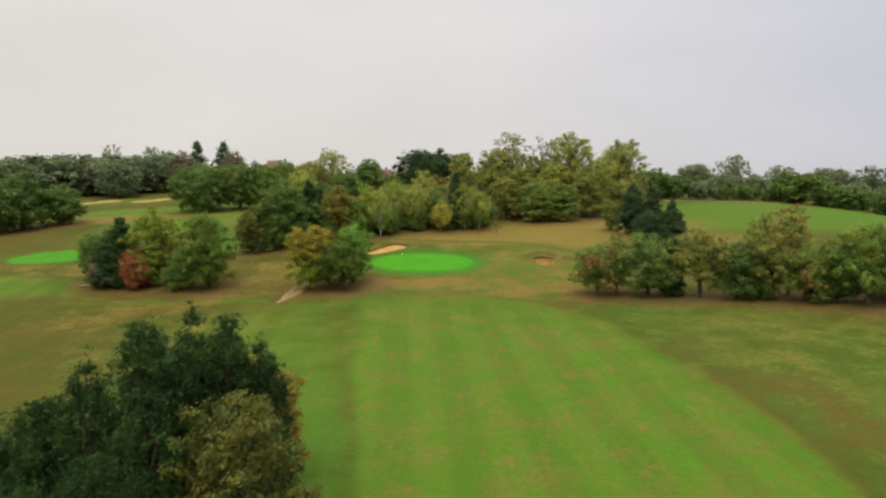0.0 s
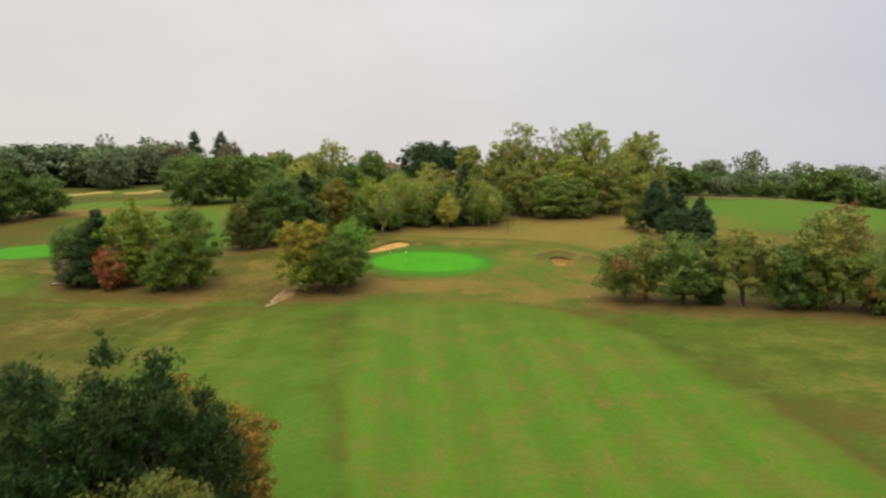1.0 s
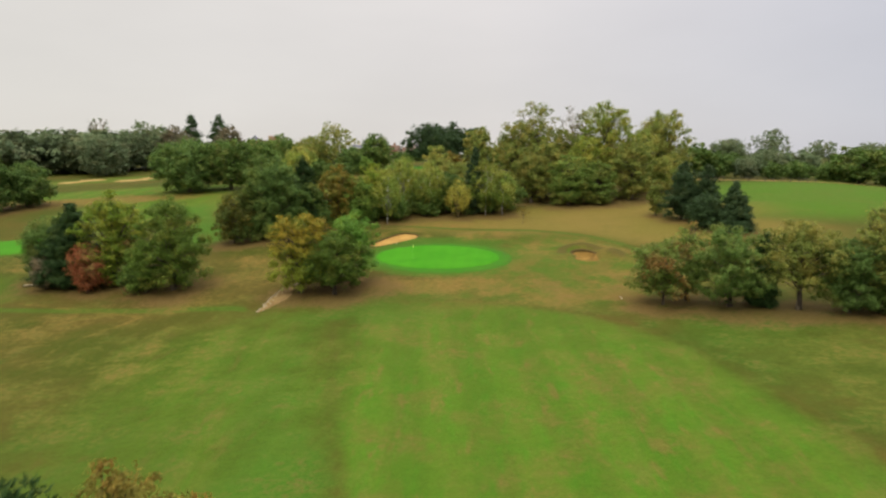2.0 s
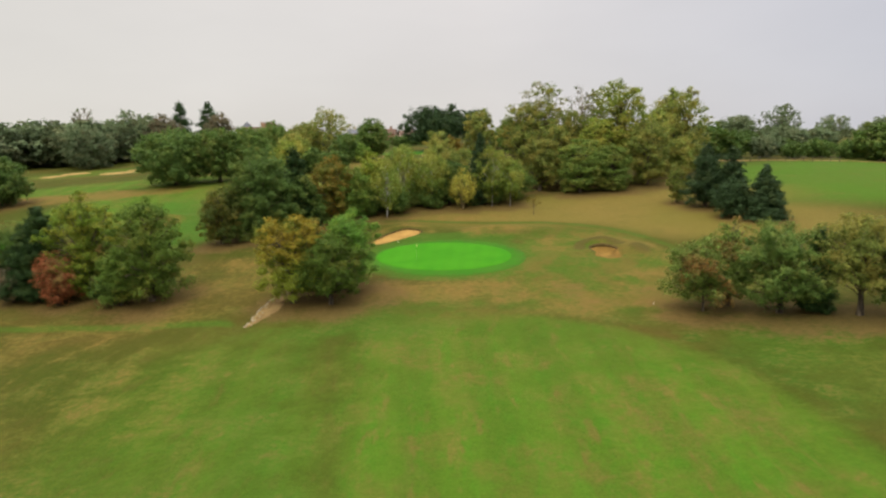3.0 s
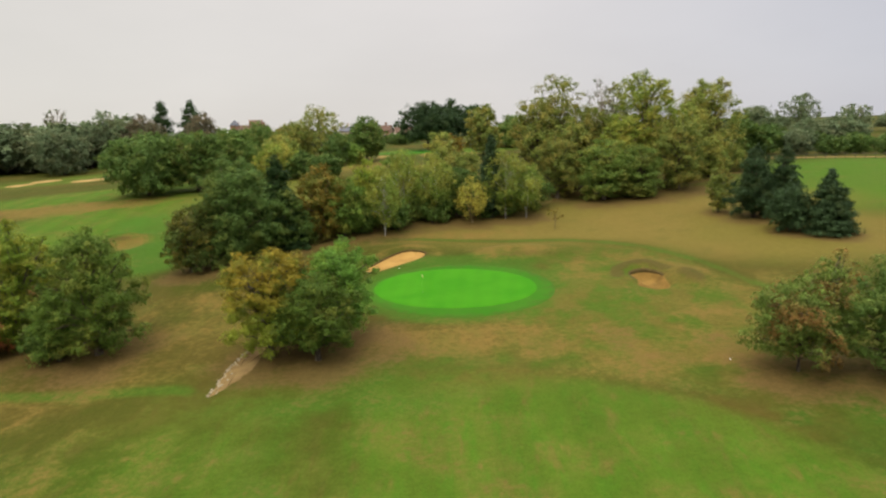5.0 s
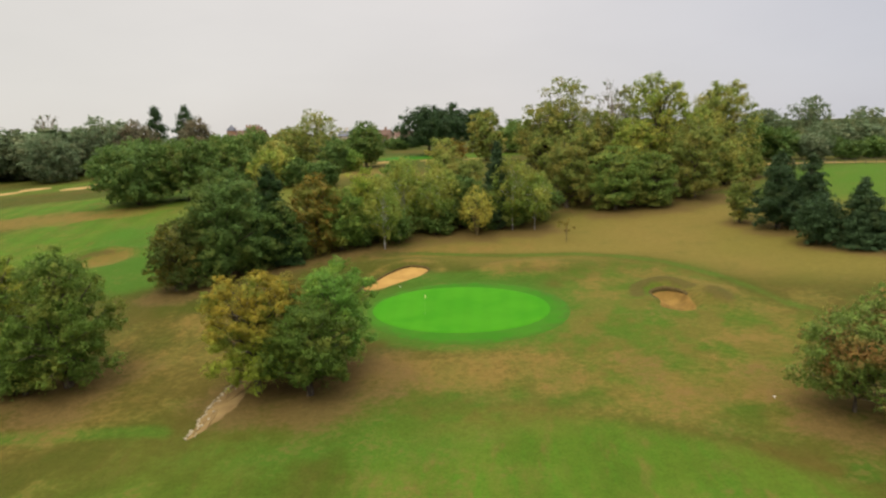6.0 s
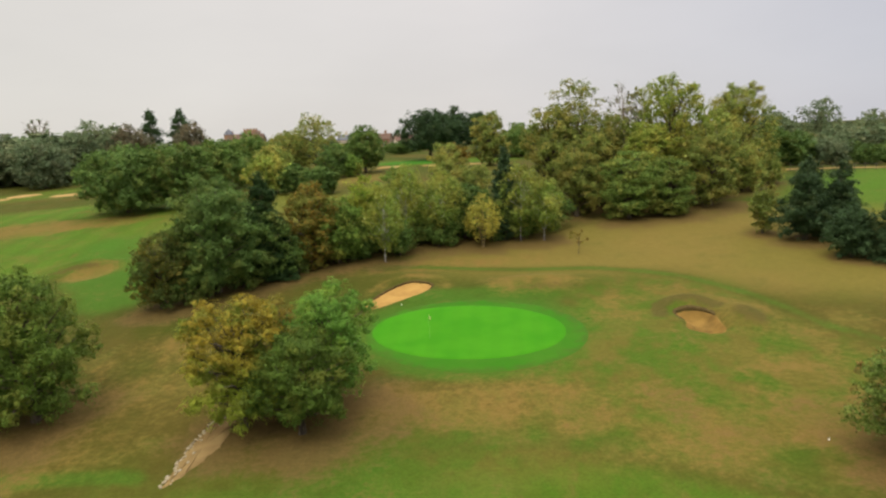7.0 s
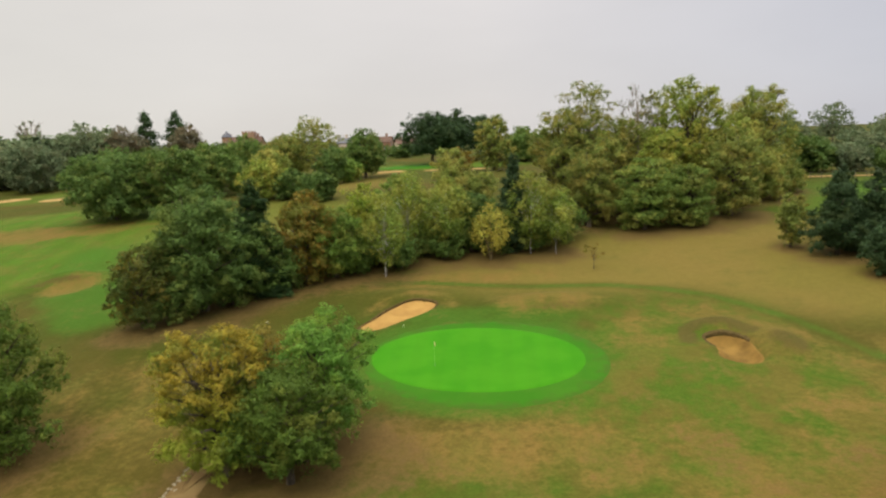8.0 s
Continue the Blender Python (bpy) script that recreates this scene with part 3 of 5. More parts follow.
def build_ground():
    xs = steps_between([(-3200, -600, 260), (-600, -200, 25), (-200, -110, 4), (-110, -45, 1.4), (-45, -28, 0.8), (-28, 28, 0.5), (28, 60, 0.9), (60, 130, 2.0), (130, 260, 5), (260, 600, 25), (600, 3200, 260)])
    ys = steps_between([(-1500, -120, 120), (-120, 20, 5), (20, 60, 1.0), (60, 100, 0.7), (100, 150, 0.5), (150, 200, 1.0), (200, 300, 2.0), (300, 460, 8), (460, 900, 40), (900, 4600, 370)])
    gx, gy = np.meshgrid(xs, ys)
    z = land(gx, gy)
    for line in (BUNKER_A, BUNKER_B):
        c = line.mean(0)
        near = (np.abs(gx - c[0]) < 9) & (np.abs(gy - c[1]) < 9)
        z[near] -= 0.35 * smooth(inside_distance(gx[near], gy[near], line), 0.15, 0.7)
    verts = np.stack([gx.ravel(), gy.ravel(), z.ravel()], 1)
    nx, ny = len(xs), len(ys)
    i = (np.arange(ny - 1)[:, None] * nx + np.arange(nx - 1)[None]).ravel()
    faces = np.stack([i, i + 1, i + nx + 1, i + nx], 1)
    me = mesh_of("ground", verts, faces, ground_material())
    x, y = gx.ravel(), gy.ravel()
    near = (np.abs(x) < 160) & (y > -40) & (y < 330)
    fair, lush, dry, litter, heath_shade, mown, meadow, hay, apron = (np.zeros(x.shape) for _ in range(9))
    xn, yn = x[near], y[near]
    off = inside_distance(xn, yn, FAIRWAY)
    fair[near] = np.maximum.reduce([
        smooth(off / (1.8 + 5.9 * smooth(yn, 72, 92) * (1 - smooth(xn, -6, 6))), -1, 1) * (1 - 0.30 * smooth(yn, 66, 100)) * (1 - 0.38 * smooth(xn, 10, 30) * smooth(yn, 52, 66)),
        0.8 * ellipse_mask(xn, yn, -68, 182, 18, 30, -10, 0.4),    # neighbouring fairway to the west
        0.85 * ellipse_mask(xn, yn, -88, 210, 30, 12, 15, 0.5),
        0.75 * ellipse_mask(xn, yn, -100, 128, 45, 9, -12, 0.5),
        0.60 * ellipse_mask(xn, yn, -21, 78, 14, 34, 8, 0.6),
        0.6 * ellipse_mask(xn, yn, -42, 232, 14, 7, 0, 0.5),
        0.6 * ellipse_mask(xn, yn, -40, 196, 20, 20, 0, 0.5),
        0.8 * ellipse_mask(xn, yn, -6, 285, 26, 16, 0, 0.4),
        0.6 * ellipse_mask(xn, yn, -112, 255, 26, 14, 20, 0.5),
    ])
    meadow[near] = ellipse_mask(xn, yn, 97, 176, 54, 31, 10, 0.22)      # the field to the east
    lush[near] = np.maximum.reduce([
        0.95 * smooth(inside_distance(xn, yn, COLLAR_LINE), -4.0, 0.0),
        1.0 * ellipse_mask(xn, yn, 11, 130, 4.5, 6, 20, 0.6),
        0.85 * ellipse_mask(xn, yn, -2, 138.6, 13, 3.4, -4, 0.6),
        1.0 * band_mask(xn, yn, [(3.9, 121), (3.1, 117)], 0.8, 0.5),
        0.75 * band_mask(xn, yn, [(-15, 151), (-9, 150.6), (-3, 148.8), (3, 147.4), (12, 146.6), (17, 144.4), (21.2, 141.4), (24, 137), (26, 133.4), (27.2, 129.6), (28.6, 124), (32, 119)], 0.9, 0.9),
        0.8 * band_mask(xn, yn, [(-60, 112), (-40, 109), (-27, 108)], 1.2, 0.9),
        0.95 * band_mask(xn, yn, [(-45, 148), (-52, 158), (-58, 176)], 6.0, 4.0),
        0.55 * ellipse_mask(xn, yn, 16, 119, 10, 5, 0, 0.6),
        0.5 * ellipse_mask(xn, yn, 20, 122, 9, 5, -20, 0.6),
        0.5 * ellipse_mask(xn, yn, 4, 109.2, 17, 2.4, 0, 0.7),
        0.6 * ellipse_mask(xn, yn, 13, 124, 8, 7, 0, 0.7),
        0.62 * ellipse_mask(xn, yn, 36, 80, 15, 26, 15, 0.5),
        0.42 * ellipse_mask(xn, yn, -30, 78, 17, 34, 8, 0.5),
        (0.85 - 0.3 * smooth(yn, 60, 84)) * band_mask(xn, yn, [(-8.6, 38), (-10.2, 56), (-13.4, 70), (-18, 86)], 4.8, 4.0),
        0.3 * band_mask(xn, yn, [(28.6, 42), (29.4, 52), (28.4, 62), (26.4, 76)], 1.5, 0.9),
        0.6 * ellipse_mask(xn, yn, -12, 104, 14, 5, 0, 0.6),
        0.62 * band_mask(xn, yn, [(41, 30), (42, 50), (41, 64), (37, 80), (29, 93)], 11.0, 7.0),
        0.8 * ellipse_mask(xn, yn, -80, 146, 12, 7, 0, 0.4),
    ])
    dry[near] = np.maximum.reduce([
        0.9 * band_mask(xn, yn, [(-10.8, 113.6), (-10.5, 118.4)], 0.32, 0.3),
        0.95 * ellipse_mask(xn, yn, -2, 114.3, 15, 3.8, -4, 0.6),
        0.85 * ellipse_mask(xn, yn, 17, 109, 12, 5.5, 12, 0.6),
        0.8 * ellipse_mask(xn, yn, 7, 111.5, 8, 3.6, 0, 0.6),
        0.6 * ellipse_mask(xn, yn, 21, 104.5, 7, 6, -30, 0.7),
        0.6 * band_mask(xn, yn, [(-14.6, 141.0), (-12.6, 144.6), (-9.4, 146.0), (-6.2, 145.2), (-5.4, 142.4)], 0.8, 0.8),
        0.6 * ellipse_mask(xn, yn, 23, 118, 7, 8, 0, 0.7),
        0.7 * ellipse_mask(xn, yn, 15, 133, 7, 6, 0, 0.5),
        0.55 * ellipse_mask(xn, yn, 27, 126, 6, 5, -30, 0.6),
        0.35 * ellipse_mask(xn, yn, -30, 90, 5, 14, 10, 0.7),
        0.4 * ellipse_mask(xn, yn, -48, 104, 12, 7, 20, 0.6),
        0.65 * band_mask(xn, yn, [(-58, 114.4), (-46, 109.6), (-38.6, 106.4)], 0.45, 0.4),
        0.65 * band_mask(xn, yn, [(-44, 92), (-42.8, 99), (-38.6, 106)], 0.45, 0.4),
        0.85 * ellipse_mask(xn, yn, 5.0, 141.2, 6.5, 3.0, 0, 0.8),
        0.75 * ellipse_mask(xn, yn, 21, 129.5, 5, 5, 0, 0.5),
        0.75 * ellipse_mask(xn, yn, -6, 151, 14, 3, 0, 0.6),
        0.55 * ellipse_mask(xn, yn, -32, 122, 9, 16, -18, 0.5),
        0.3 * ellipse_mask(xn, yn, 42, 74, 15, 22, 20, 0.5),
        0.25 * ellipse_mask(xn, yn, -34, 88, 12, 14, 10, 0.6),
        1.0 * ellipse_mask(xn, yn, -88, 194, 27, 7, 6, 0.6),
        0.85 * ellipse_mask(xn, yn, -55.2, 159.6, 4.4, 2.8, 15, 0.6),
        0.5 * ellipse_mask(xn, yn, -70, 134, 20, 4, -10, 0.6),
        0.6 * ellipse_mask(xn, yn, -28, 262, 12, 6, 0, 0.5),
    ])
    track = band_mask(xn, yn, [(-15, 151), (-9, 150.6), (-3, 148.8), (3, 147.4), (12, 146.6), (17, 144.4), (21.2, 141.4), (24, 137), (26, 133.4), (27.2, 129.6), (28.6, 124), (32, 119)], 0.9, 0.8)
    hay[near] = np.maximum.reduce([
        1.0 * ellipse_mask(xn, yn, 24, 157, 34, 13, 8, 0.3),
        1.0 * ellipse_mask(xn, yn, 38, 145, 22, 14, -24, 0.35),
        0.8 * ellipse_mask(xn, yn, -30, 236, 16, 12, 0, 0.5),
        0.4 * ellipse_mask(xn, yn, -39, 197, 19, 22, 0, 0.5),
    ]) * (1 - 0.9 * track)
    apron[near] = 0.75 * np.maximum.reduce([
        ellipse_mask(xn, yn, 15, 117, 15, 14, 0, 0.4),
        ellipse_mask(xn, yn, 16, 134, 9, 8, 0, 0.5),
        0.6 * ellipse_mask(xn, yn, 1, 108.5, 16, 5, 0, 0.6),
    ]) * (1 - 0.9 * track)
    dry[near] *= (1 - 0.95 * track) * (1 - 0.45 * apron[near])
    mown[near] = np.maximum.reduce([
        (0.30 - 0.22 * smooth(yn, 64, 88) + 0.30 * smooth(xn, 4, 14) + 0.55 * smooth(yn, 101, 105) * (1 - smooth(xn, 4, 14))) * smooth(off, -4.4, -2.2) * (1 - smooth(off, -0.6, 0.2)),
        # darker grass east and west, partly lens corner darkening put into the turf
        0.35 * ellipse_mask(xn, yn, 46, 68, 19, 26, 10, 0.8),
        0.5 * ellipse_mask(xn, yn, -29, 68, 9, 16, 8, 0.6),
    ])
    lush[near] = np.maximum(lush[near], 0.48 * smooth(off, -13, -3) * (1 - smooth(off, -1.5, 0)))
    heath_shade[near] = np.maximum.reduce([
        1.0 * band_mask(xn, yn, [(15.2, 130.2), (15.6, 132.0), (17.0, 133.0), (19.2, 132.8), (21.0, 131.2)], 0.85, 0.6),
        0.85 * ellipse_mask(xn, yn, 22.8, 127.6, 1.3, 2.2, 15, 0.6),
        # strip at the mound's foot: its shading put into the turf colour
        0.55 * ellipse_mask(xn, yn, 6.0, 139.6, 5, 0.7, 0, 0.6),
        0.9 * band_mask(xn, yn, [(-60.6, 161.2), (-57.6, 161.8), (-54.4, 161.6)], 0.6, 0.4),
        0.7 * band_mask(xn, yn, [(-54.6, 158.6), (-52.6, 158.4)], 0.4, 0.3),
    ])
    for _, tx, ty, h, w in NEAR_TREES:
        if 60 < ty < 200:
            litter[near] = np.maximum(litter[near], ellipse_mask(xn, yn, tx, ty - 0.9, w * 0.62, w * 0.62, 0, 0.6))
    litter[near] = np.maximum.reduce([
        litter[near],
        0.85 * ellipse_mask(xn, yn, -10.6, 113.6, 4.2, 5.0, -15, 0.7),
        0.35 * ellipse_mask(xn, yn, 20.5, 108, 8, 5, 10, 0.7),
        0.25 * ellipse_mask(xn, yn, 9, 112, 7, 3, 0, 0.7),
        0.9 * band_mask(xn, yn, [(23, 102.4), (34, 98.6), (48, 93.6), (64, 88)], 3.8, 5.0),
        0.9 * band_mask(xn, yn, [(-40, 139), (-30, 143.5), (-20, 151), (-12, 153.5), (-2, 157.5), (10, 159)], 1.5, 1.5),
    ])
    for name, values in (("fairway", fair), ("lush", lush), ("dry", dry), ("litter", litter), ("heath_shade", heath_shade), ("edge_and_vignette", mown), ("meadow", meadow), ("hay", hay), ("apron", apron)):
        at = me.attributes.new(name, "FLOAT", "POINT")
        at.data.foreach_set("value", values.astype(np.float32))
    return tagged(new("ground", me), "rolling golf course turf, green fairway and dry autumn rough", "ground", kind="structure")


build_ground()


def draped_patch(name, line, lift, mat, rings=14):
    """A flat-lying patch that follows the ground within a closed outline."""
    c = line.mean(0)
    n = len(line)
    pts = [c[None]] + [c + (line - c) * (k / rings) for k in range(1, rings + 1)]
    p = np.concatenate(pts)
    z = land(p[:, 0], p[:, 1]) + lift
    z[-n:] -= lift + 0.05
    faces = [(0, 1 + i, 1 + (i + 1) % n) for i in range(n)]
    for k in range(rings - 1):
        a, b = 1 + k * n, 1 + (k + 1) * n
        faces += [(a + i, b + i, b + (i + 1) % n, a + (i + 1) % n) for i in range(n)]
    me = mesh_of(name, np.column_stack([p, z]), faces, mat)
    at = me.attributes.new("rim", "FLOAT", "POINT")
    at.data.foreach_set("value", np.concatenate([[0.0], np.repeat(np.arange(1, rings + 1) / rings, n)]).astype(np.float32))
    return new(name, me)


tagged(draped_patch("putting_green_collar", COLLAR_LINE, 0.05, COLLAR_TURF, 24), "darker green mown collar round the putting green", "golf green", kind="structure")
tagged(draped_patch("putting_green", GREEN_LINE, 0.09, GREEN_TURF, 24), "bright green closely mown oval putting green", "golf green", kind="structure")
tagged(draped_patch("sand_bunker", BUNKER_A, 0.05, SAND), "pale orange sand bunker beside the putting green", "bunker", "sand bunkers", "structure")
tagged(draped_patch("sand_bunker", BUNKER_B, 0.05, SAND_DULL), "dull brown sand bunker cut below a grassy mound", "bunker", "sand bunkers", "structure")


def ellipse_line(cx, cy, rx, ry, turn=0.0, seed=1):
    r = random.Random(seed)
    k = [r.uniform(0.8, 1.2) for _ in range(9)]
    a0 = radians(turn)
    pts = []
    for i in range(9):
        a = math.tau * i / 9
        u, v = rx * k[i] * math.cos(a), ry * k[i] * math.sin(a)
        pts.append((cx + u * math.cos(a0) - v * math.sin(a0), cy + u * math.sin(a0) + v * math.cos(a0)))
    return closed_curve(pts, 5)


for k, (cx, cy, rx, ry, turn) in enumerate([(-120, 256, 4.4, 3.4, 20), (-123, 248.5, 4.0, 2.6, 10), (-104, 250, 4.8, 3.4, 15), (-101, 258, 4.0, 2.6, 10), (-21, 268, 5.0, 2.2, 5), (-9, 266, 3.0, 1.5, 0), (3, 264, 3.0, 1.6, 0)]):
    tagged(draped_patch("sand_bunker", ellipse_line(cx, cy, rx, ry, turn, k), 0.15, SAND_PALE, 4), "pale sand bunker on the far slope", "bunker", "sand bunkers", "structure")
tagged(draped_patch("putting_green", ellipse_line(-79.5, 147, 10.5, 5.8, 10, 4), 0.1, FAR_TURF, 10), "bright green putting green of the neighbouring hole", "golf green", kind="structure")
tagged(draped_patch("putting_green", ellipse_line(-14, 282, 11, 7.0, 0, 5), 0.15, COLLAR_TURF, 6), "far putting green in front of the houses", "golf green", kind="structure")


# ---- trees ----
def tube(points, radii, sides=6):
    """A tapered tube along points: vertices and faces."""
    verts, faces = [], []
    points = [Vector(p) for p in points]
    for i, (p, r) in enumerate(zip(points, radii)):
        d = (points[min(i + 1, len(points) - 1)] - points[max(i - 1, 0)]).normalized()
        side = d.orthogonal().normalized()
        other = d.cross(side)
        for k in range(sides):
            a = math.tau * k / sides
            verts.append(p + (side * math.cos(a) + other * math.sin(a)) * r)
    for i in range(len(points) - 1):
        for k in range(sides):
            a, b = i * sides + k, i * sides + (k + 1) % sides
            faces.append((a, b, b + sides, a + sides))
    faces.append(tuple((len(points) - 1) * sides + k for k in range(sides)))
    return verts, faces


def joined_tubes(tubes):
    verts, faces = [], []
    for v, f in tubes:
        o = len(verts)
        verts += v
        faces += [tuple(i + o for i in q) for q in f]
    return verts, faces


# kind: object name, label, leaf, crown style, crown base, lobe size, lobe count, leaf density, leaf aspect, bark
KINDS = {
    "pine": ("pine_tree", "dark green pine with upright shoots in the rough", "pine", "shoots", 0.0, 0.29, 84, 1.25, 0.30, BARK),
    "dark_pine": ("pine_tree", "broad dark green pine standing on the dry slope", "needle", "spire", 0.0, 0.27, 64, 1.0, 0.42, BARK),
    "slope_pine": ("pine_tree", "dark conical pine standing on the dry slope", "needle", "cone", 0.02, 0.5, 13, 1.5, 0.42, BARK),
    "spruce": ("spruce_tree", "dark blue-green spruce among broadleaf trees", "pine", "cone", 0.04, 0.5, 10, 2.0, 0.5, BARK),
    "slim_conifer": ("conifer_tree", "tall slim dark conifer on the skyline", "needle", "column", 0.06, 0.55, 10, 1.2, 0.42, BARK),
    "cypress": ("cypress_tree", "narrow columnar dark cypress at the wood edge", "needle", "column", 0.03, 0.6, 14, 2.2, 0.5, BARK),
    "cedar": ("cedar_tree", "dark broad-domed cedar standing among far trees", "needle", "round", 0.16, 0.24, 56, 0.9, 0.42, BARK),
    "dark_oak": ("oak_tree", "dense dark green rounded broadleaf tree", "dark", "round", 0, 0.224, 55, 0.96, 0.6, BARK),
    "green_oak": ("oak_tree", "full green broadleaf tree with rounded crown", "green", "round", 0, 0.2, 61, 0.922, 0.6, BARK),
    "gold_oak": ("oak_tree", "oak turning golden brown in autumn", "gold", "round", 0.04, 0.185, 60, 0.95, 0.6, BARK),
    "russet_oak": ("oak_tree", "broadleaf tree with russet autumn top", "brown", "round", 0.03, 0.216, 53, 0.896, 0.6, BARK),
    "russet": ("beech_tree", "thin russet brown autumn tree", "brown", "round", 0.03, 0.25, 38, 0.42, 0.6, BARK),
    "brown_thin": ("beech_tree", "brownish thinning tree in autumn leaf", "rusty", "round", 0.10, 0.25, 45, 0.5, 0.6, BARK),
    "olive": ("hawthorn_tree", "olive green spreading tree on a short trunk", "olive", "round", 0.24, 0.2, 48, 0.768, 0.6, BARK),
    "olive_green": ("maple_tree", "olive green broadleaf tree in early autumn", "olive", "round", 0, 0.216, 53, 0.896, 0.6, BARK),
    "olive_tall": ("lime_tree", "tall olive tree with yellowing leaves", "olive", "tall", 0.02, 0.2, 64, 0.794, 0.6, BARK),
    "lime": ("lime_tree", "fresh yellow-green broadleaf tree", "bright", "tall", 0, 0.216, 57, 0.896, 0.6, BARK),
    "grey_green": ("willow_tree", "grey-green leafy tree with soft outline", "soft", "round", 0, 0.216, 53, 0.896, 0.5, BARK),
    "birch": ("birch_tree", "silver birch with white trunk and thinning crown", "birch", "weeping", 0.16, 0.22, 62, 0.6, 0.5, BIRCH_BARK),
    "yellow_birch": ("birch_tree", "small many-stemmed birch turned dull yellow", "yellow", "weeping", 0.14, 0.20, 46, 0.42, 0.5, OCHRE_BARK),
    "sunny": ("lime_tree", "yellow-green tree at the wood edge", "sunny", "round", 0, 0.2, 57, 0.896, 0.6, BARK),
    "sunny_tall": ("lime_tree", "tall yellow-green lime with open airy crown", "sunny", "tall", 0.03, 0.22, 73, 0.62, 0.6, BARK),
    "open_tall": ("elm_tree", "tall thin-crowned tree with gaps between boughs", "olive", "open", 0.10, 0.27, 70, 0.55, 0.6, BARK),
    "bare": ("ash_tree", "nearly bare tree with fine grey branches", "grey", "bare", 0.30, 0.25, 44, 0.05, 0.6, PALE_BARK),
    "layered": ("hornbeam_tree", "low dense tree with layered drooping branches", "spray", "plates", 0.0, 0.34, 90, 1.0, 0.6, BARK),
    "mixed_oak": ("oak_tree", "green oak flecked with orange autumn leaves", "mixed", "round", 0.0, 0.22, 70, 0.72, 0.6, BARK),
    "peak_oak": ("beech_tree", "fresh green tree with a rounded domed crown", "fresh", "round", 0.08, 0.19, 56, 0.95, 0.6, BARK),
    "peak_dark": ("beech_tree", "dark green broadleaf tree rising to a point", "dark", "peak", 0.0, 0.2, 69, 0.96, 0.6, BARK),
    "clump_oak": ("beech_tree", "mid-green broadleaf tree rising to a soft point", "oak", "peak", 0.0, 0.192, 52, 0.922, 0.6, BARK),
    "red_top": ("maple_tree", "slim maple with dull red autumn leaves", "red", "open", 0.3, 0.30, 44, 0.55, 0.6, BARK),
    "front_oak": ("oak_tree", "green oak with yellowing tips beside a golden one", "oak", "round", 0.10, 0.185, 54, 0.95, 0.6, BARK),
    "soft_oak": ("oak_tree", "muted green rounded broadleaf tree", "soft", "round", 0.06, 0.2, 64, 0.922, 0.6, BARK),
    "thin_olive": ("lime_tree", "thinning olive-yellow tree on the far slope", "olive", "open", 0.04, 0.28, 44, 0.55, 0.6, BARK),
    "mixed_thin": ("hawthorn_tree", "ragged thorn tree with olive and rusty leaves", "rusty", "open", 0.08, 0.33, 64, 0.75, 0.6, BARK),
    "russet_top": ("maple_tree", "green tree turning rusty brown in patches", "rust_top", "round", 0.0, 0.216, 57, 0.922, 0.6, BARK),
    # the next two carry the haze of distance in their leaf colour
    "far_hazed": ("oak_tree", "far wood tree, haze put into its grey-green leaves", "grey", "round", 0.0, 0.25, 52, 0.7, 0.6, BARK),
    "far_hazed_thin": ("ash_tree", "thin-crowned far tree, haze put into its grey leaves", "grey", "open", 0.06, 0.32, 36, 0.55, 0.6, BARK),
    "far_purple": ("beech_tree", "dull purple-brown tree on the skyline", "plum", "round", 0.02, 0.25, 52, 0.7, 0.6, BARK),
    "undergrowth": ("shrub", "dark leafy shrub under the trees", "soft", "round", 0.0, 0.42, 16, 0.7, 0.6, BARK),
    "row_oak": ("oak_tree", "muted green spreading tree on a short trunk", "soft", "round", 0.07, 0.192, 50, 0.845, 0.6, BARK),
    "row_green": ("oak_tree", "fresh green spreading tree on a visible trunk", "green", "round", 0.08, 0.192, 50, 0.845, 0.6, BARK),
    "row_rust": ("maple_tree", "tall olive tree turning rusty towards its top", "olive", "tall", 0.12, 0.192, 66, 0.768, 0.6, BARK),
    "red_shrub": ("red_shrub", "dark red autumn shrub at the clump's foot", "red", "round", 0.0, 0.42, 18, 0.7, 0.6, BARK),
    "plum_shrub": ("shrub", "dull purple-brown autumn shrub at the clump's foot", "plum", "round", 0.0, 0.42, 18, 0.7, 0.6, BARK),
    "sapling": ("sapling", "young thin russet sapling alone on dry grass", "brown", "open", 0.35, 0.3, 9, 0.35, 0.6, BARK),
}


# sprig size, share of inner leaves and drooping, where a crown style differs from the rest
HABIT = {"weeping": (0.55, 0.16, 0.55), "plates": (0.5, 0.16, 0.0), "open": (0.5, 0.10, 0.0), "bare": (0.5, 0.0, 0.0), "shoots": (0.5, 0.42, 0.0), "spire": (0.5, 0.36, 0.0), "cone": (0.5, 0.32, 0.0), "column": (0.6, 0.36, 0.0)}


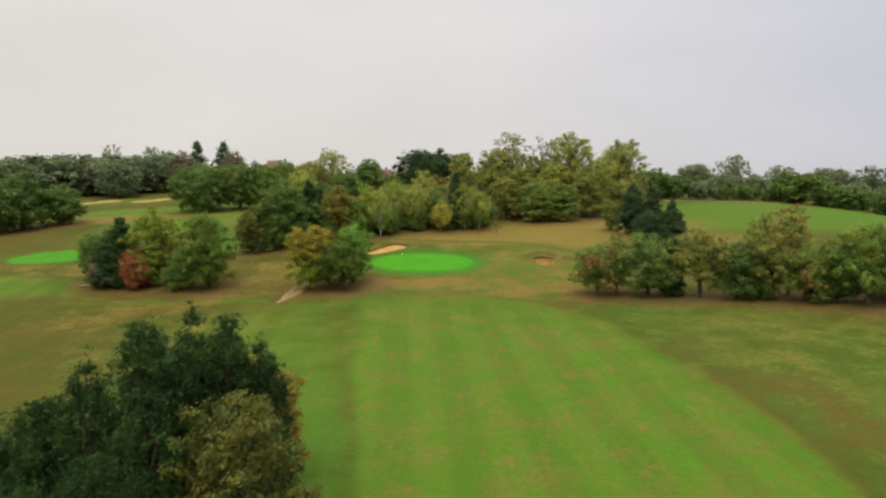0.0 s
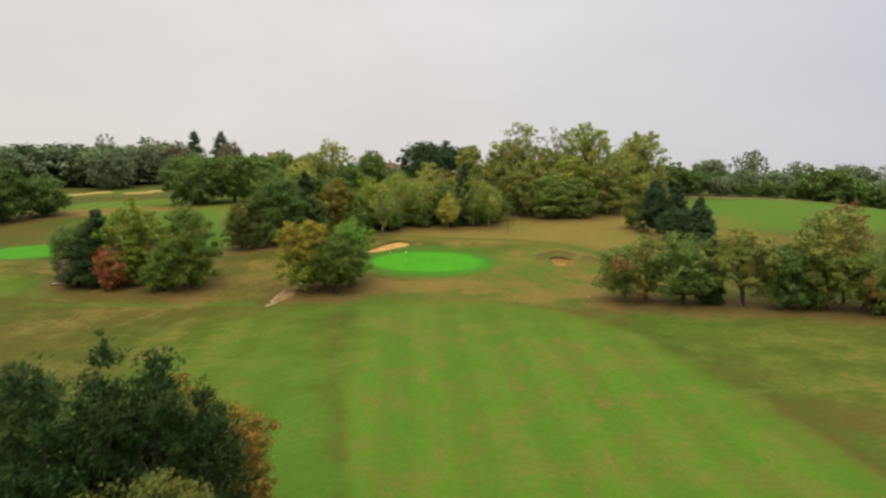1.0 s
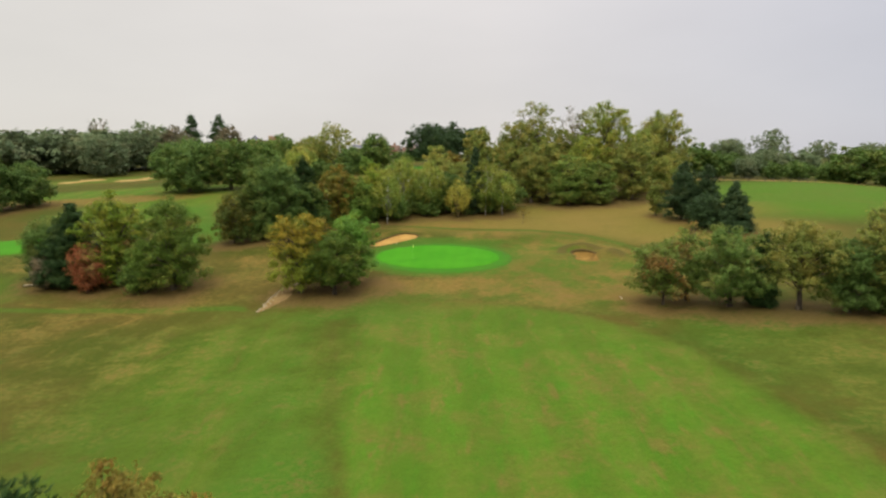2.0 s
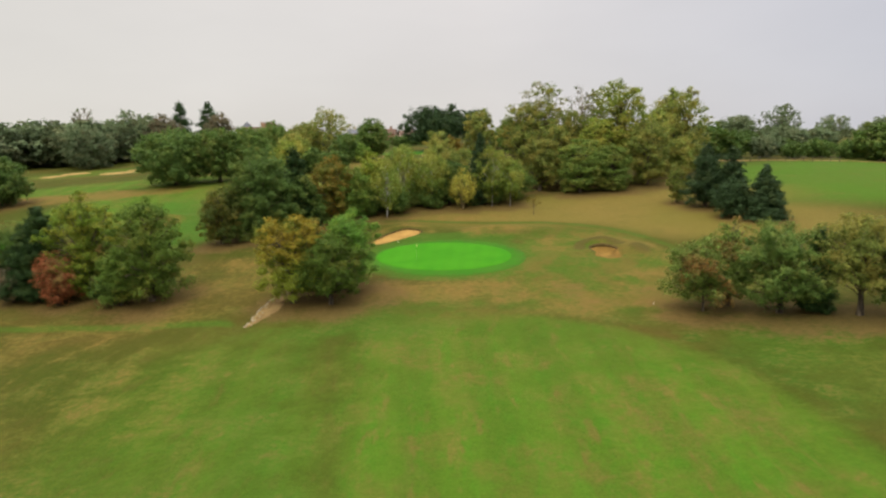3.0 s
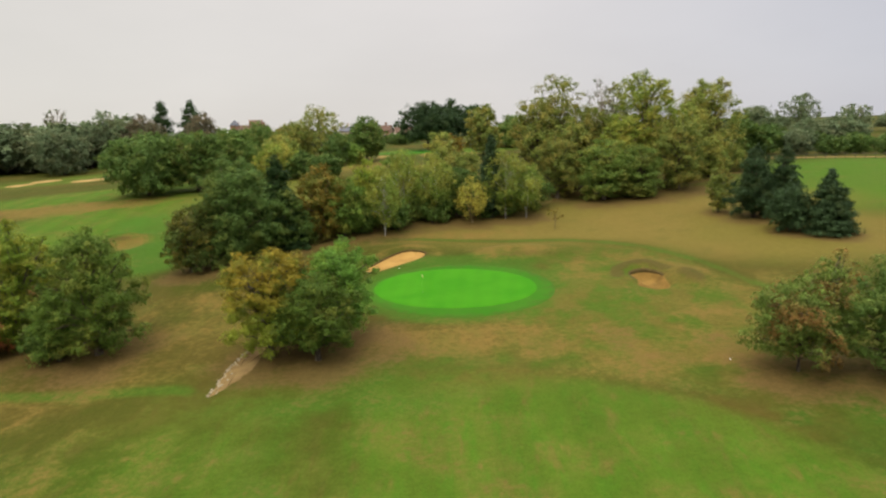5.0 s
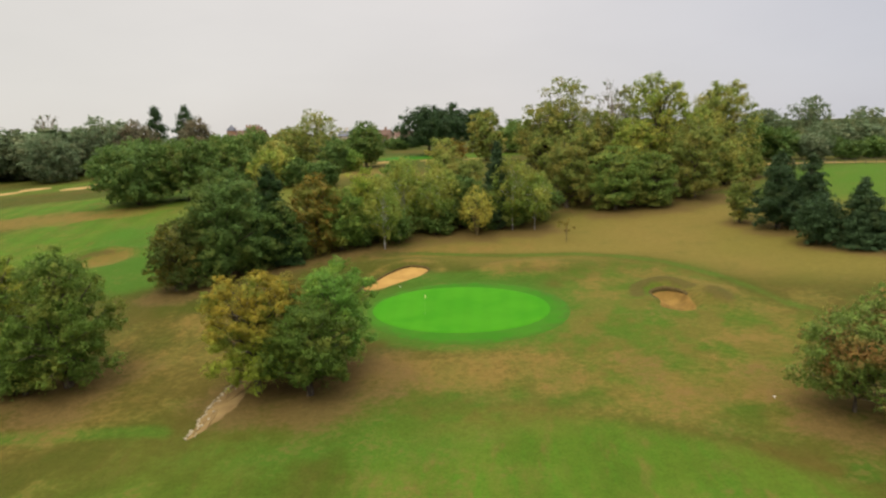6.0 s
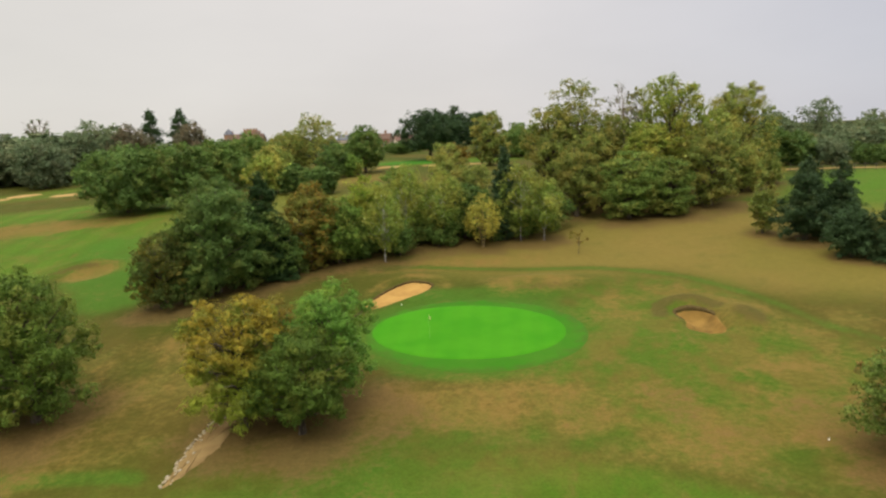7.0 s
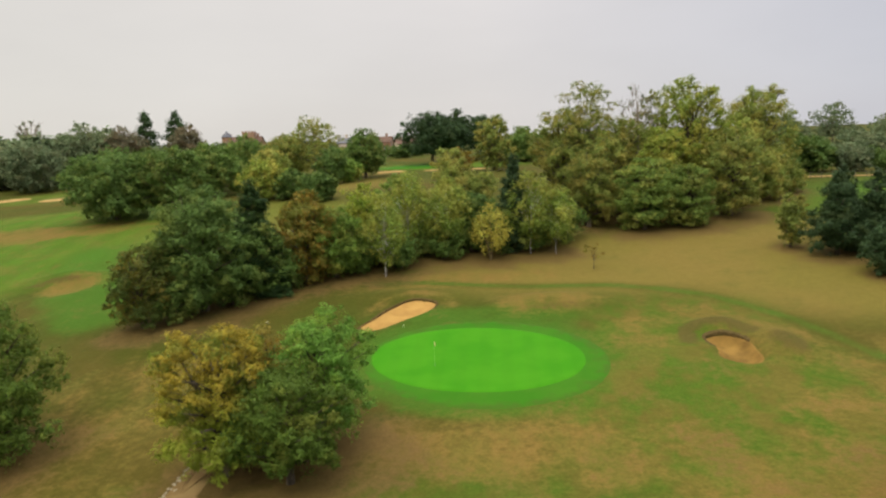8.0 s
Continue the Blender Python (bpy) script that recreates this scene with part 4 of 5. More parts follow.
def crown_lobes(style, z0, h, w, size, count, rng):
    """Centres and radii of the leafy masses that make up a crown."""
    R, a, cz = w / 2, (h - z0) / 2, (h + z0) / 2
    c, r = [], []
    if style in ("cone", "column"):
        layers = count
        for k in range(layers):
            u = (k + 0.3) / layers
            zk = z0 + (h - z0) * u
            Rk = R * ((1 - u) ** 0.6 * 0.95 + 0.06) if style == "cone" else R * (0.8 + 0.2 * math.sin(3 * u)) * (1 - u ** 4 * 0.8)
            around = max(2, int(7 * (1 - u) + 2)) if style == "cone" else 3
            turn = rng.uniform(0, 6.28)
            for j in range(around):
                ang = turn + math.tau * j / around + rng.uniform(-0.35, 0.35)
                rad = Rk * rng.uniform(0.45, 0.72)
                c.append((rad * math.cos(ang), rad * math.sin(ang), zk + rng.uniform(-0.5, 0.5) * (h - z0) / layers))
                rr = Rk * rng.uniform(0.36, 0.5) + 0.05 * R
                r.append((rr, rr, (h - z0) / layers * rng.uniform(0.5, 0.85)))
        c.append((0, 0, h - (h - z0) * 0.07))
        r.append((R * 0.12, R * 0.12, (h - z0) * 0.08))
    elif style == "plates":
        for k in range(count):
            u = (k + 0.5) / count
            zk = z0 + (h - z0) * min(0.95, max(0.06, 0.06 + 0.88 * u + rng.uniform(-0.1, 0.1)))
            Rk = R * math.sqrt(max(0.05, 1 - max(0, (u - 0.35) / 0.75) ** 2)) * (0.75 + 0.25 * min(1, u / 0.35))
            ang = k * 2.4 + rng.uniform(-0.3, 0.3)
            rr = Rk * size * rng.uniform(0.75, 1.15)
            rad = max(0, Rk - rr) * rng.uniform(0.55, 1.0)
            c.append((rad * math.cos(ang), rad * math.sin(ang), zk))
            r.append((rr, rr, rr * rng.uniform(0.16, 0.30)))
    else:
        t1, t2, t3 = (rng.uniform(0, 6.28) for _ in range(3))
        for k in range(count):
            v = 1 - (1.95 if style == "round" else 1.98) * (k + 0.5) / count
            s = math.sqrt(max(0, 1 - v * v)) if v > 0 else (1 - abs(v) ** 4) ** 0.5
            ang = k * 2.39996 + rng.uniform(-0.4, 0.4)
            rr = R * size * rng.uniform(0.6, 1.3)
            uneven = 1 + 0.11 * math.sin(2 * ang + t1) + 0.10 * math.sin(3 * ang + t2 + 2 * v) + 0.07 * math.sin(5 * v + t3)
            if style == "open":
                rr *= rng.uniform(0.55, 1.1)
            if style == "bare":
                rr *= 0.6
            reach = 1.0 if k == 0 else min(1.06, rng.uniform(0.78, 1.08) * uneven) if k % 4 != 2 else rng.uniform(0.3, 0.65)
            pear = 1.06 - 0.55 * max(0, v + 0.1) if style == "peak" else 0.85 + 0.2 * math.sin((v + 1) * 1.5) if style == "tall" else 1.05 - 0.62 * max(0, v + 0.25) / 1.25 if style == "shoots" else 1.08 - 0.88 * max(0, v + 0.3) / 1.3 if style == "spire" else 1.0
            if style == "spire":
                rr *= 0.45 + 0.55 * pear
            if style == "weeping":
                pear = 0.62 + 0.42 * math.sin((v + 1) * 1.65)
            c.append((max(0, R - rr * 0.7) * s * math.cos(ang) * reach * pear, max(0, R - rr * 0.7) * s * math.sin(ang) * reach * pear, cz + max(0, a - rr * 0.7) * v * (reach if reach > 0.7 else reach + 0.2)))
            r.append((rr, rr, rr * (rng.uniform(0.9, 1.5) if style == "weeping" else rng.uniform(0.5, 0.82))))
    if style in ("round", "tall", "peak", "open", "spire"):
        masses = len(c)
        for k in range(int(masses * 1.8)):
            q = rng.randrange(masses)
            out = Vector((c[q][0], c[q][1], (c[q][2] - cz) * R / a))
            if out.length < 0.45 * R:
                continue
            out.normalize()
            side = Vector((rng.uniform(-1, 1), rng.uniform(-1, 1), rng.uniform(-0.7, 1))) * 0.7
            step = (out + side).normalized() * rng.uniform(0.85, 1.4)
            rr = r[q][0] * rng.uniform(0.18, 0.42)
            c.append((c[q][0] + step.x * r[q][0], c[q][1] + step.y * r[q][1], max(z0 + 0.2, min(h - rr * 0.5, c[q][2] + step.z * r[q][2]))))
            r.append((rr, rr, rr * rng.uniform(0.5, 0.9)))
    if style in ("round", "tall", "peak", "shoots", "spire"):
        for k in range(6):
            u = (k + 0.5) / 6
            c.append((rng.uniform(-0.08, 0.08) * w, rng.uniform(-0.08, 0.08) * w, z0 + (h - z0) * (0.10 + 0.72 * u)))
            r.append((R * 0.56, R * 0.56, a * 0.28))
    if style in ("shoots", "spire"):
        masses = len(c)
        for k in range(int(70 * (w / 5))):
            q = rng.randrange(masses)
            if c[q][2] < cz - 0.3 * a:
                continue
            ang, out = rng.uniform(0, 6.28), r[q][0] * rng.uniform(0.4, 1.05)
            c.append((c[q][0] + out * math.cos(ang), c[q][1] + out * math.sin(ang), c[q][2] + r[q][2] * rng.uniform(0.7, 1.15)))
            r.append((0.15, 0.15, rng.uniform(0.4, 0.85)))
    return np.array(c), np.array(r)


def unit(v):
    return v / np.maximum(np.linalg.norm(v, axis=1), 1e-6)[:, None]


def crown_mesh(name, c, r, leaf, aspect, density, mat, rs, clump=0.42, core=0.24, hang=0.0):
    """Leaves gathered in sprigs over the leafy masses, with larger shaded leaves further in.
    clump: size of a sprig against its mass; core: share of inner leaves; hang: how far sprigs are drawn out downwards."""
    needles = aspect < 0.35
    mean_r = (r[:, 0] * r[:, 1] * r[:, 2]) ** (1 / 3)
    area = 4 * math.pi * mean_r ** 2
    total = np.maximum(10 if density > 0.1 else 1, 0.50 * density * area / (leaf * leaf * max(aspect, 0.35) * 0.5))
    q = np.clip(mean_r * clump, leaf * 1.1, leaf * 4.2)
    sprigs = np.maximum(1, (1.25 * area / (math.pi * q * q) * min(1.0, density * 1.5)).astype(int))
    own = np.repeat(np.arange(len(c)), sprigs)
    d = unit(rs.normal(size=(len(own), 3)) + np.array([0, 0, 0.42]))
    reach = 0.80 + 0.30 * rs.random(len(own)) ** 0.8
    stray = rs.random(len(own)) < 0.12
    reach[stray] *= rs.uniform(1.1, 1.45, stray.sum())
    sc = c[own] + r[own] * d * reach[:, None]
    keep = np.ones(len(own), bool)
    for k in range(len(c)):
        off = (sc - c[k]) / r[k]
        keep &= (np.einsum("ij,ij->i", off, off) > 0.5) | (own == k)
    each = np.maximum(3, (total * (1 - core) / sprigs)[own] * rs.uniform(0.5, 1.5, len(own))).astype(int)
    own, d, sc, each = own[keep], d[keep], sc[keep], each[keep]
    spr = np.repeat(np.arange(len(own)), each)
    e = unit(rs.normal(size=(len(spr), 3)) + 0.60 * d[spr] + np.array([0, 0, 0.32]))
    size = (q[own] * rs.uniform(0.7, 1.3, len(own)))[spr]
    stretch = np.ones((len(spr), 3))
    stretch[:, 2] = 0.75 + hang
    p = sc[spr] + e * stretch * (size * (0.35 + 0.75 * rs.random(len(spr))))[:, None]
    if hang:
        p[:, 2] -= hang * size * rs.random(len(spr)) * 1.5
    nor = unit(e * 0.8 + 0.5 * d[spr] + rs.normal(size=e.shape) * 0.40 + np.array([0, 0, 0.14]))
    scale = leaf * rs.uniform(0.65, 1.35, len(spr))
    # inner leaves
    inner = np.repeat(np.arange(len(c)), np.maximum(2, (total * core * 0.8).astype(int)))
    di = unit(rs.normal(size=(len(inner), 3)))
    pi = c[inner] + r[inner] * di * rs.uniform(0.45, 0.72, len(inner))[:, None]
    keep = np.ones(len(inner), bool)
    for k in range(len(c)):
        off = (pi - c[k]) / r[k]
        keep &= (np.einsum("ij,ij->i", off, off) > 0.30) | (inner == k)
    pi, di = pi[keep], di[keep]
    p = np.concatenate([p, pi])
    along = np.concatenate([e, di])
    nor = np.concatenate([nor, unit(di + rs.normal(size=di.shape) * 0.2 + np.array([0, 0, 0.2]))])
    scale = np.concatenate([scale, leaf * rs.uniform(1.5, 2.4, len(pi)) * (0.8 if needles else 1.0)])
    n = len(p)
    t = unit(np.cross(nor, rs.normal(size=(n, 3))))
    if needles:
        t = unit(along + np.array([0, 0, 0.35]) + rs.normal(size=(n, 3)) * 0.3)
    b = unit(np.cross(nor, t))
    s = scale[:, None]
    lean = nor * s * rs.uniform(-0.15, 0.15, n)[:, None]
    verts = np.stack([p - t * s * 0.5 + b * s * aspect * 0.5, p - t * s * 0.4 - b * s * aspect * 0.5 + lean, p + t * s * 0.55], 1).reshape(-1, 3)
    verts[:, 2] = np.maximum(verts[:, 2], 0.05)
    return mesh_of(name, verts, np.arange(3 * n).reshape(n, 3), mat, False)


def make_tree(kind, h, w, leaf, seed):
    """One tree at the origin: an empty at its foot with trunk, limbs and crown."""
    name, label, leafkind, style, base, size, count, density, aspect, bark = KINDS[kind]
    rng, rs = random.Random(seed), np.random.RandomState(seed)
    root = new(name)
    z0 = h * base
    c, r = crown_lobes(style, z0, h, w, size, count, rng)
    girth = (0.020 * h + 0.012 * w) * (0.27 if bark in (BIRCH_BARK, OCHRE_BARK) else 0.45 if style in ("bare", "open") else 0.9)
    top = h * (0.93 if style in ("cone", "column", "bare") else 0.72)
    lean = (rng.uniform(-0.03, 0.03) * h, rng.uniform(-0.03, 0.03) * h)
    spine = [(0, 0, -0.3), (0.02, 0, 0.12 * h)] + [(lean[0] * u + rng.uniform(-0.04, 0.04) * w * 0.3, lean[1] * u + rng.uniform(-0.04, 0.04) * w * 0.3, top * u) for u in (0.35, 0.6, 0.8, 1.0)]
    v, f = tube(spine, [girth * 1.5, girth, girth * 0.85, girth * 0.6, girth * 0.4, girth * 0.12], 8)
    stem = (v, f)
    if kind == "yellow_birch":
        several = []
        for k in range(4):
            a = 1.3 + k * math.tau / 4
            out = [(math.cos(a) * w * q, math.sin(a) * w * q, h * u) for q, u in ((0.01, -0.03), (0.05, 0.2), (0.16, 0.5), (0.26, 0.85))]
            several.append(tube(out, [girth * 1.1, girth, girth * 0.7, girth * 0.2], 7))
        stem = joined_tubes(several)
    limbs = []
    for k in range(min(len(c), int(count * 1.1)) if style not in ("cone", "column") else len(c)):
        if style in ("cone", "column") and k % 3:
            continue
        end = Vector(c[k])
        start = Vector((lean[0] * 0.5, lean[1] * 0.5, min(top * 0.9, max(0.14 * h, end.z * rng.uniform(0.5, 0.75)))))
        mid = start.lerp(end, 0.5) + Vector((rng.uniform(-0.05, 0.05) * w, rng.uniform(-0.05, 0.05) * w, 0.05 * h * rng.random()))
        g = girth * rng.uniform(0.28, 0.45) * (2.6 if style == "bare" and leaf > 0.5 else 1.0)
        limbs.append(tube([start, mid, end], [g, g * 0.6, g * 0.2], 5))
        if style in ("bare", "open", "tall"):
            for _ in range(9 if style == "bare" else 3):
                tip = end + Vector((rng.uniform(-1, 1), rng.uniform(-1, 1), rng.uniform(0.1, 1.2))) * r[k][0] * (1.7 if style == "bare" else 1.0)
                limbs.append(tube([end.lerp(mid, 0.3), end.lerp(tip, 0.5), tip], [g * 0.35, g * 0.2, g * 0.06], 4))
    if style in ("bare", "open") and leaf < 0.5:
        for v, f in limbs:
            part("limb", mesh_of("limb", v, f, bark), root)
        limbs = []
    v, f = joined_tubes([stem] + limbs)
    part("trunk", mesh_of("trunk", v, f, bark), root)
    part("crown", crown_mesh("crown", c, r, leaf, aspect, density, LEAF[leafkind], rs, *HABIT.get(style, (0.52, 0.24, 0.0))), root)
    return tagged(root, label, "shrub" if "shrub" in name else "tree")


def stand(root, x, y, turn=0.0):
    root.matrix_basis = pose(x, y, ground_z(x, y) - 0.05, 0, 0, turn)
    return root


def plant(rows, leaf, group, seed):
    """Trees of their own shape, one for each row."""
    for k, (kind, x, y, h, w) in enumerate(rows):
        s = leaf * (1.3 if KINDS[kind][8] < 0.35 else 1.0)
        tagged(stand(make_tree(kind, h, w, s, seed + k), x, y, 37 * k % 360), group=group)


plant(NEAR_CLUMP, 0.145, "trees of the near clump", 100)
plant(MIDDLE_OAKS, 0.165, "oaks by the green", 200)
plant(EAST_ROW, 0.19, "row of trees east of the fairway", 300)
plant(WEST_CLUMP, 0.20, "clump of trees west of the fairway", 400)
plant(WOOD_EDGE, 0.25, "trees of the wood edge", 500)
plant(UNDERGROWTH, 0.32, "undergrowth", 560)
plant([("sapling", 11.4, 152.6, 3.3, 2.4)], 0.16, "", 590)
plant(TALL_GROUP, 0.29, "tall group beyond the green", 600)
plant(EAST_PINES, 0.26, "pines on the east slope", 700)
plant(WEST_HILL, 0.50, "trees on the west slope", 800)
plant(WEST_EDGE, 0.50, "trees on the west slope", 850)
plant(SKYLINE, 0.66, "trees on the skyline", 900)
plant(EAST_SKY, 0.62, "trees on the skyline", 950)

# ---- far tree lines: copies of a few trees, each turned and sized anew ----
far_rng = random.Random(77)
FAR_TYPES = {k: make_tree(k, 12.0, 12.0, 0.85, 1000 + i) for i, k in enumerate(("dark_oak", "soft_oak", "far_hazed", "far_hazed_thin"))}
used = set()


def far_tree(kind, x, y, h, w):
    root = FAR_TYPES[kind]
    m = pose(x, y, ground_z(x, y) - 0.1, 0, 0, far_rng.uniform(0, 360)) @ Matrix.Diagonal((w / 12, w / 12, h / 12, 1))
    if kind in used:
        root = copy_thing(root, m)
    else:
        used.add(kind)
        root.matrix_basis = m
    tagged(root, group="far tree line")


def tree_line(x0, y0, x1, y1, spacing, h0, h1, kinds, deep=2, row=11.0):
    n = max(2, int(math.hypot(x1 - x0, y1 - y0) / spacing))
    for d in range(deep):
        for k in range(n + 1):
            u = (k + 0.5 * (d % 2)) / n
            h = far_rng.uniform(h0, h1)
            far_tree(far_rng.choice(kinds), x0 + (x1 - x0) * u + far_rng.uniform(-2, 2), y0 + (y1 - y0) * u + d * row + far_rng.uniform(-3, 3), h, h * far_rng.uniform(0.9, 1.35))


tree_line(56, 214, 104, 212, 6.5, 6.8, 9.0, ["dark_oak", "soft_oak", "far_hazed", "dark_oak"], 2)
tree_line(104, 212, 190, 208, 7.5, 9.5, 13.0, ["dark_oak", "soft_oak", "far_hazed", "dark_oak"], 2)
tree_line(62, 246, 215, 262, 11.0, 8.0, 11.0, ["far_hazed", "far_hazed_thin", "dark_oak"], 1)
tree_line(-215, 272, -126, 298, 10.0, 19.0, 23.5, ["far_hazed", "far_hazed", "far_hazed_thin"], 3)
tree_line(-105, 298, -64, 290, 9.5, 11.0, 14.5, ["soft_oak", "far_hazed", "far_hazed"], 2)
tree_line(-70, 300, -22, 330, 10.0, 7.0, 9.5, ["soft_oak", "far_hazed", "dark_oak"], 2)
tree_line(8, 300, 70, 300, 10.0, 9.0, 11.5, ["soft_oak", "far_hazed", "far_hazed"], 2)
tree_line(-260, 440, 300, 450, 15.0, 9.0, 13.0, ["far_hazed", "far_hazed_thin"], 1)


# ---- the dirt path by the oaks, edged with pale stones ----
DIRT = sand_material("trodden_dirt", (0.205, 0.138, 0.056), (0.140, 0.090, 0.034))
STONE = plain("pale_limestone", (0.25, 0.208, 0.132), 0.9, 0.5, 6.0)


def build_path():
    left = [(-24.5, 106.5), (-24.5, 108.4), (-24.3, 110.2), (-24.0, 112.2), (-23.5, 114.2), (-22.8, 116.2)]
    right = [(-24.1, 106.4), (-23.0, 107.9), (-22.2, 109.6), (-21.7, 111.6), (-21.6, 113.6), (-21.8, 115.6)]
    rng = random.Random(5)
    line = closed_curve(left + right[::-1], 6)
    line = line + np.array([(rng.uniform(-0.14, 0.14), rng.uniform(-0.2, 0.2)) for _ in line])
    path = draped_patch("dirt_path", line, 0.05, DIRT, 8)
    tagged(path, "short trodden dirt path edged with pale stones", "path", kind="structure")
    blocks = []
    for v in range(4):
        bm = bmesh.new()
        bmesh.ops.create_icosphere(bm, subdivisions=1, radius=0.5)
        for q in bm.verts:
            q.co = Vector((q.co.x * rng.uniform(0.9, 1.3), q.co.y * rng.uniform(0.6, 0.9), q.co.z * rng.uniform(0.5, 0.8)))
        me = bpy.data.meshes.new("stone")
        bm.to_mesh(me)
        bm.free()
        me.materials.append(STONE)
        blocks.append(me)
    for k in range(60):
        u = (k + rng.uniform(-0.5, 0.5)) / 59 * (len(left) - 1)
        i = min(len(left) - 2, max(0, int(u)))
        f = u - i
        x = left[i][0] + (left[i + 1][0] - left[i][0]) * f + rng.choice([rng.uniform(-0.2, 0.2), rng.uniform(-0.2, 0.25), rng.uniform(0.0, 0.9)])
        y = left[i][1] + (left[i + 1][1] - left[i][1]) * f
        if k > 52:
            x, y = -22.6 + (k - 52) * 0.16, 116.0 + (k - 52) * 0.3
        ob = part("stone", blocks[k % 4], path)
        sz = rng.uniform(0.14, 0.46)
        ob.matrix_basis = pose(x, y, ground_z(x, y) + 0.03, rng.uniform(-15, 15), rng.uniform(-15, 15), rng.uniform(40, 110)) @ Matrix.Diagonal((sz, sz, sz, 1))


build_path()


def box_mesh(name, boxes, mat, bevel=0.0):
    """Boxes given as (x0, x1, y0, y1, z0, z1), joined into one mesh."""
    bm = bmesh.new()
    for x0, x1, y0, y1, z0, z1 in boxes:
        m = Matrix.Translation(((x0 + x1) / 2, (y0 + y1) / 2, (z0 + z1) / 2)) @ Matrix.Diagonal((x1 - x0, y1 - y0, z1 - z0, 1))
        bmesh.ops.create_cube(bm, size=1, matrix=m)
    if bevel:
        bmesh.ops.bevel(bm, geom=bm.edges[:], offset=bevel, segments=1, affect="EDGES")
    me = bpy.data.meshes.new(name)
    bm.to_mesh(me)
    bm.free()
    me.materials.append(mat)
    return me


def solid(name, verts, faces, mat):
    return mesh_of(name, verts, faces, mat, False)


# ---- the lip of turf over the bunker ----
SOIL = plain("turf_edge_brown", (0.060, 0.042, 0.014), 0.95, 0.3, 3.0)


def bunker_lip(outline, centre, start, end, rise, label):
    """A low overhanging rim of turf along part of a bunker's edge, between two bearings in degrees."""
    c = np.array(centre)
    bearing = lambda p: math.degrees(math.atan2(p[1] - c[1], p[0] - c[0])) % 360
    line = sorted((p for p in outline if start <= bearing(p) <= end), key=bearing)
    verts, faces = [], []
    n = len(line)
    for k, p in enumerate(line):
        d = (p - c) / np.linalg.norm(p - c)
        fade = math.sin(math.pi * (k + 0.5) / n) ** 0.6
        inner, outer = p - d * 0.08, p + d * 0.18
        z_in = ground_z(*inner)
        z_top = z_in + (max(0.0, ground_z(*outer) - z_in) + rise) * fade
        over = inner - d * 0.06 * fade
        verts += [(inner[0], inner[1], z_in - 0.05), (over[0], over[1], z_top - 0.02), (p[0], p[1], z_top + 0.03), (outer[0] + d[0] * 0.3, outer[1] + d[1] * 0.3, ground_z(*(outer + d * 0.3)) - 0.08)]
    for k in range(n - 1):
        for j in range(3):
            a, b = 4 * k + j, 4 * (k + 1) + j
            faces.append((a, b, b + 1, a + 1))
    tagged(new("bunker_lip", mesh_of("bunker_lip", verts, faces, SOIL)), label, "bunker lip", kind="structure")


bunker_lip(BUNKER_B, (18.2, 128.4), 25, 165, 0.08, "dark eroded turf lip above the bunker sand")
bunker_lip(BUNKER_A, (-11.0, 140.4), 20, 235, 0.10, "thin brown turf edge along the pale bunker")

# ---- flagstick, posts for golf balls and the pale log ----
WHITE = plain("white_paint", (0.60, 0.58, 0.52), 0.5, 0.08, 5.0)
CLOTH = plain("flag_cloth_cream", (0.56, 0.52, 0.20), 0.8, 0.10, 4.0)
POLE = plain("pole_straw_paint", (0.16, 0.24, 0.06), 0.5, 0.08, 5.0)
CUP = plain("cup_shadow_grey", (0.10, 0.10, 0.09), 0.8)


def flagstick(x, y):
    root = new("flagstick")
    v, f = tube([(0, 0, -0.1), (0, 0, 1.0), (0, 0, 2.1)], [0.010, 0.009, 0.007], 8)
    part("pole", mesh_of("pole", v, f, POLE), root)
    verts, faces = [], []
    for i in range(9):
        for j in range(7):
            u, w = i / 8, j / 6
            verts.append((0.012 + 0.14 * u, 0.07 * math.sin(u * 7 + w * 1.5) * u, 2.05 - 0.32 * w - 0.14 * u))
    for i in range(8):
        for j in range(6):
            a = i * 7 + j
            faces.append((a, a + 1, a + 8, a + 7))
    cloth = part("flag", mesh_of("flag", verts, faces, CLOTH), root, "cream limp cloth flag")
    sol = cloth.modifiers.new("thick", "SOLIDIFY")
    sol.thickness = 0.006
    # no real hole: a flat disc with the cup's shade as its colour
    v, f = tube([(0, 0, 0.0), (0, 0, 0.02)], [0.06, 0.06], 14)
    part("hole_cup", mesh_of("hole_cup", v, f, CUP), root, "dark disc standing for the shaded hole")
    root.matrix_basis = pose(x, y, ground_z(x, y) + 0.09, 0, 0, 20)
    tagged(root, "thin straw-coloured flagstick with a limp cream flag", "flagstick")


flagstick(-7.12, 127.7)


# made-up little post in place of a white golf ball on the turf
def marker_post(x, y, h=0.11):
    root = new("marker_post")
    v, f = tube([(0, 0, -0.1), (0, 0, h * 0.8)], [0.045, 0.04], 8)
    part("post", mesh_of("post", v, f, WHITE), root)
    v, f = tube([(0, 0, h * 0.8), (0, 0, h * 0.95), (0, 0, h)], [0.06, 0.05, 0.02], 8)
    part("cap", mesh_of("cap", v, f, WHITE), root)
    root.matrix_basis = pose(x, y, ground_z(x, y))
    tagged(root, "small white capped post standing for a golf ball", "marker post", "marker posts")


for mx, my in ((-10.3, 137.2), (-24.6, 140.7), (18.6, 105.6)):
    marker_post(mx, my)

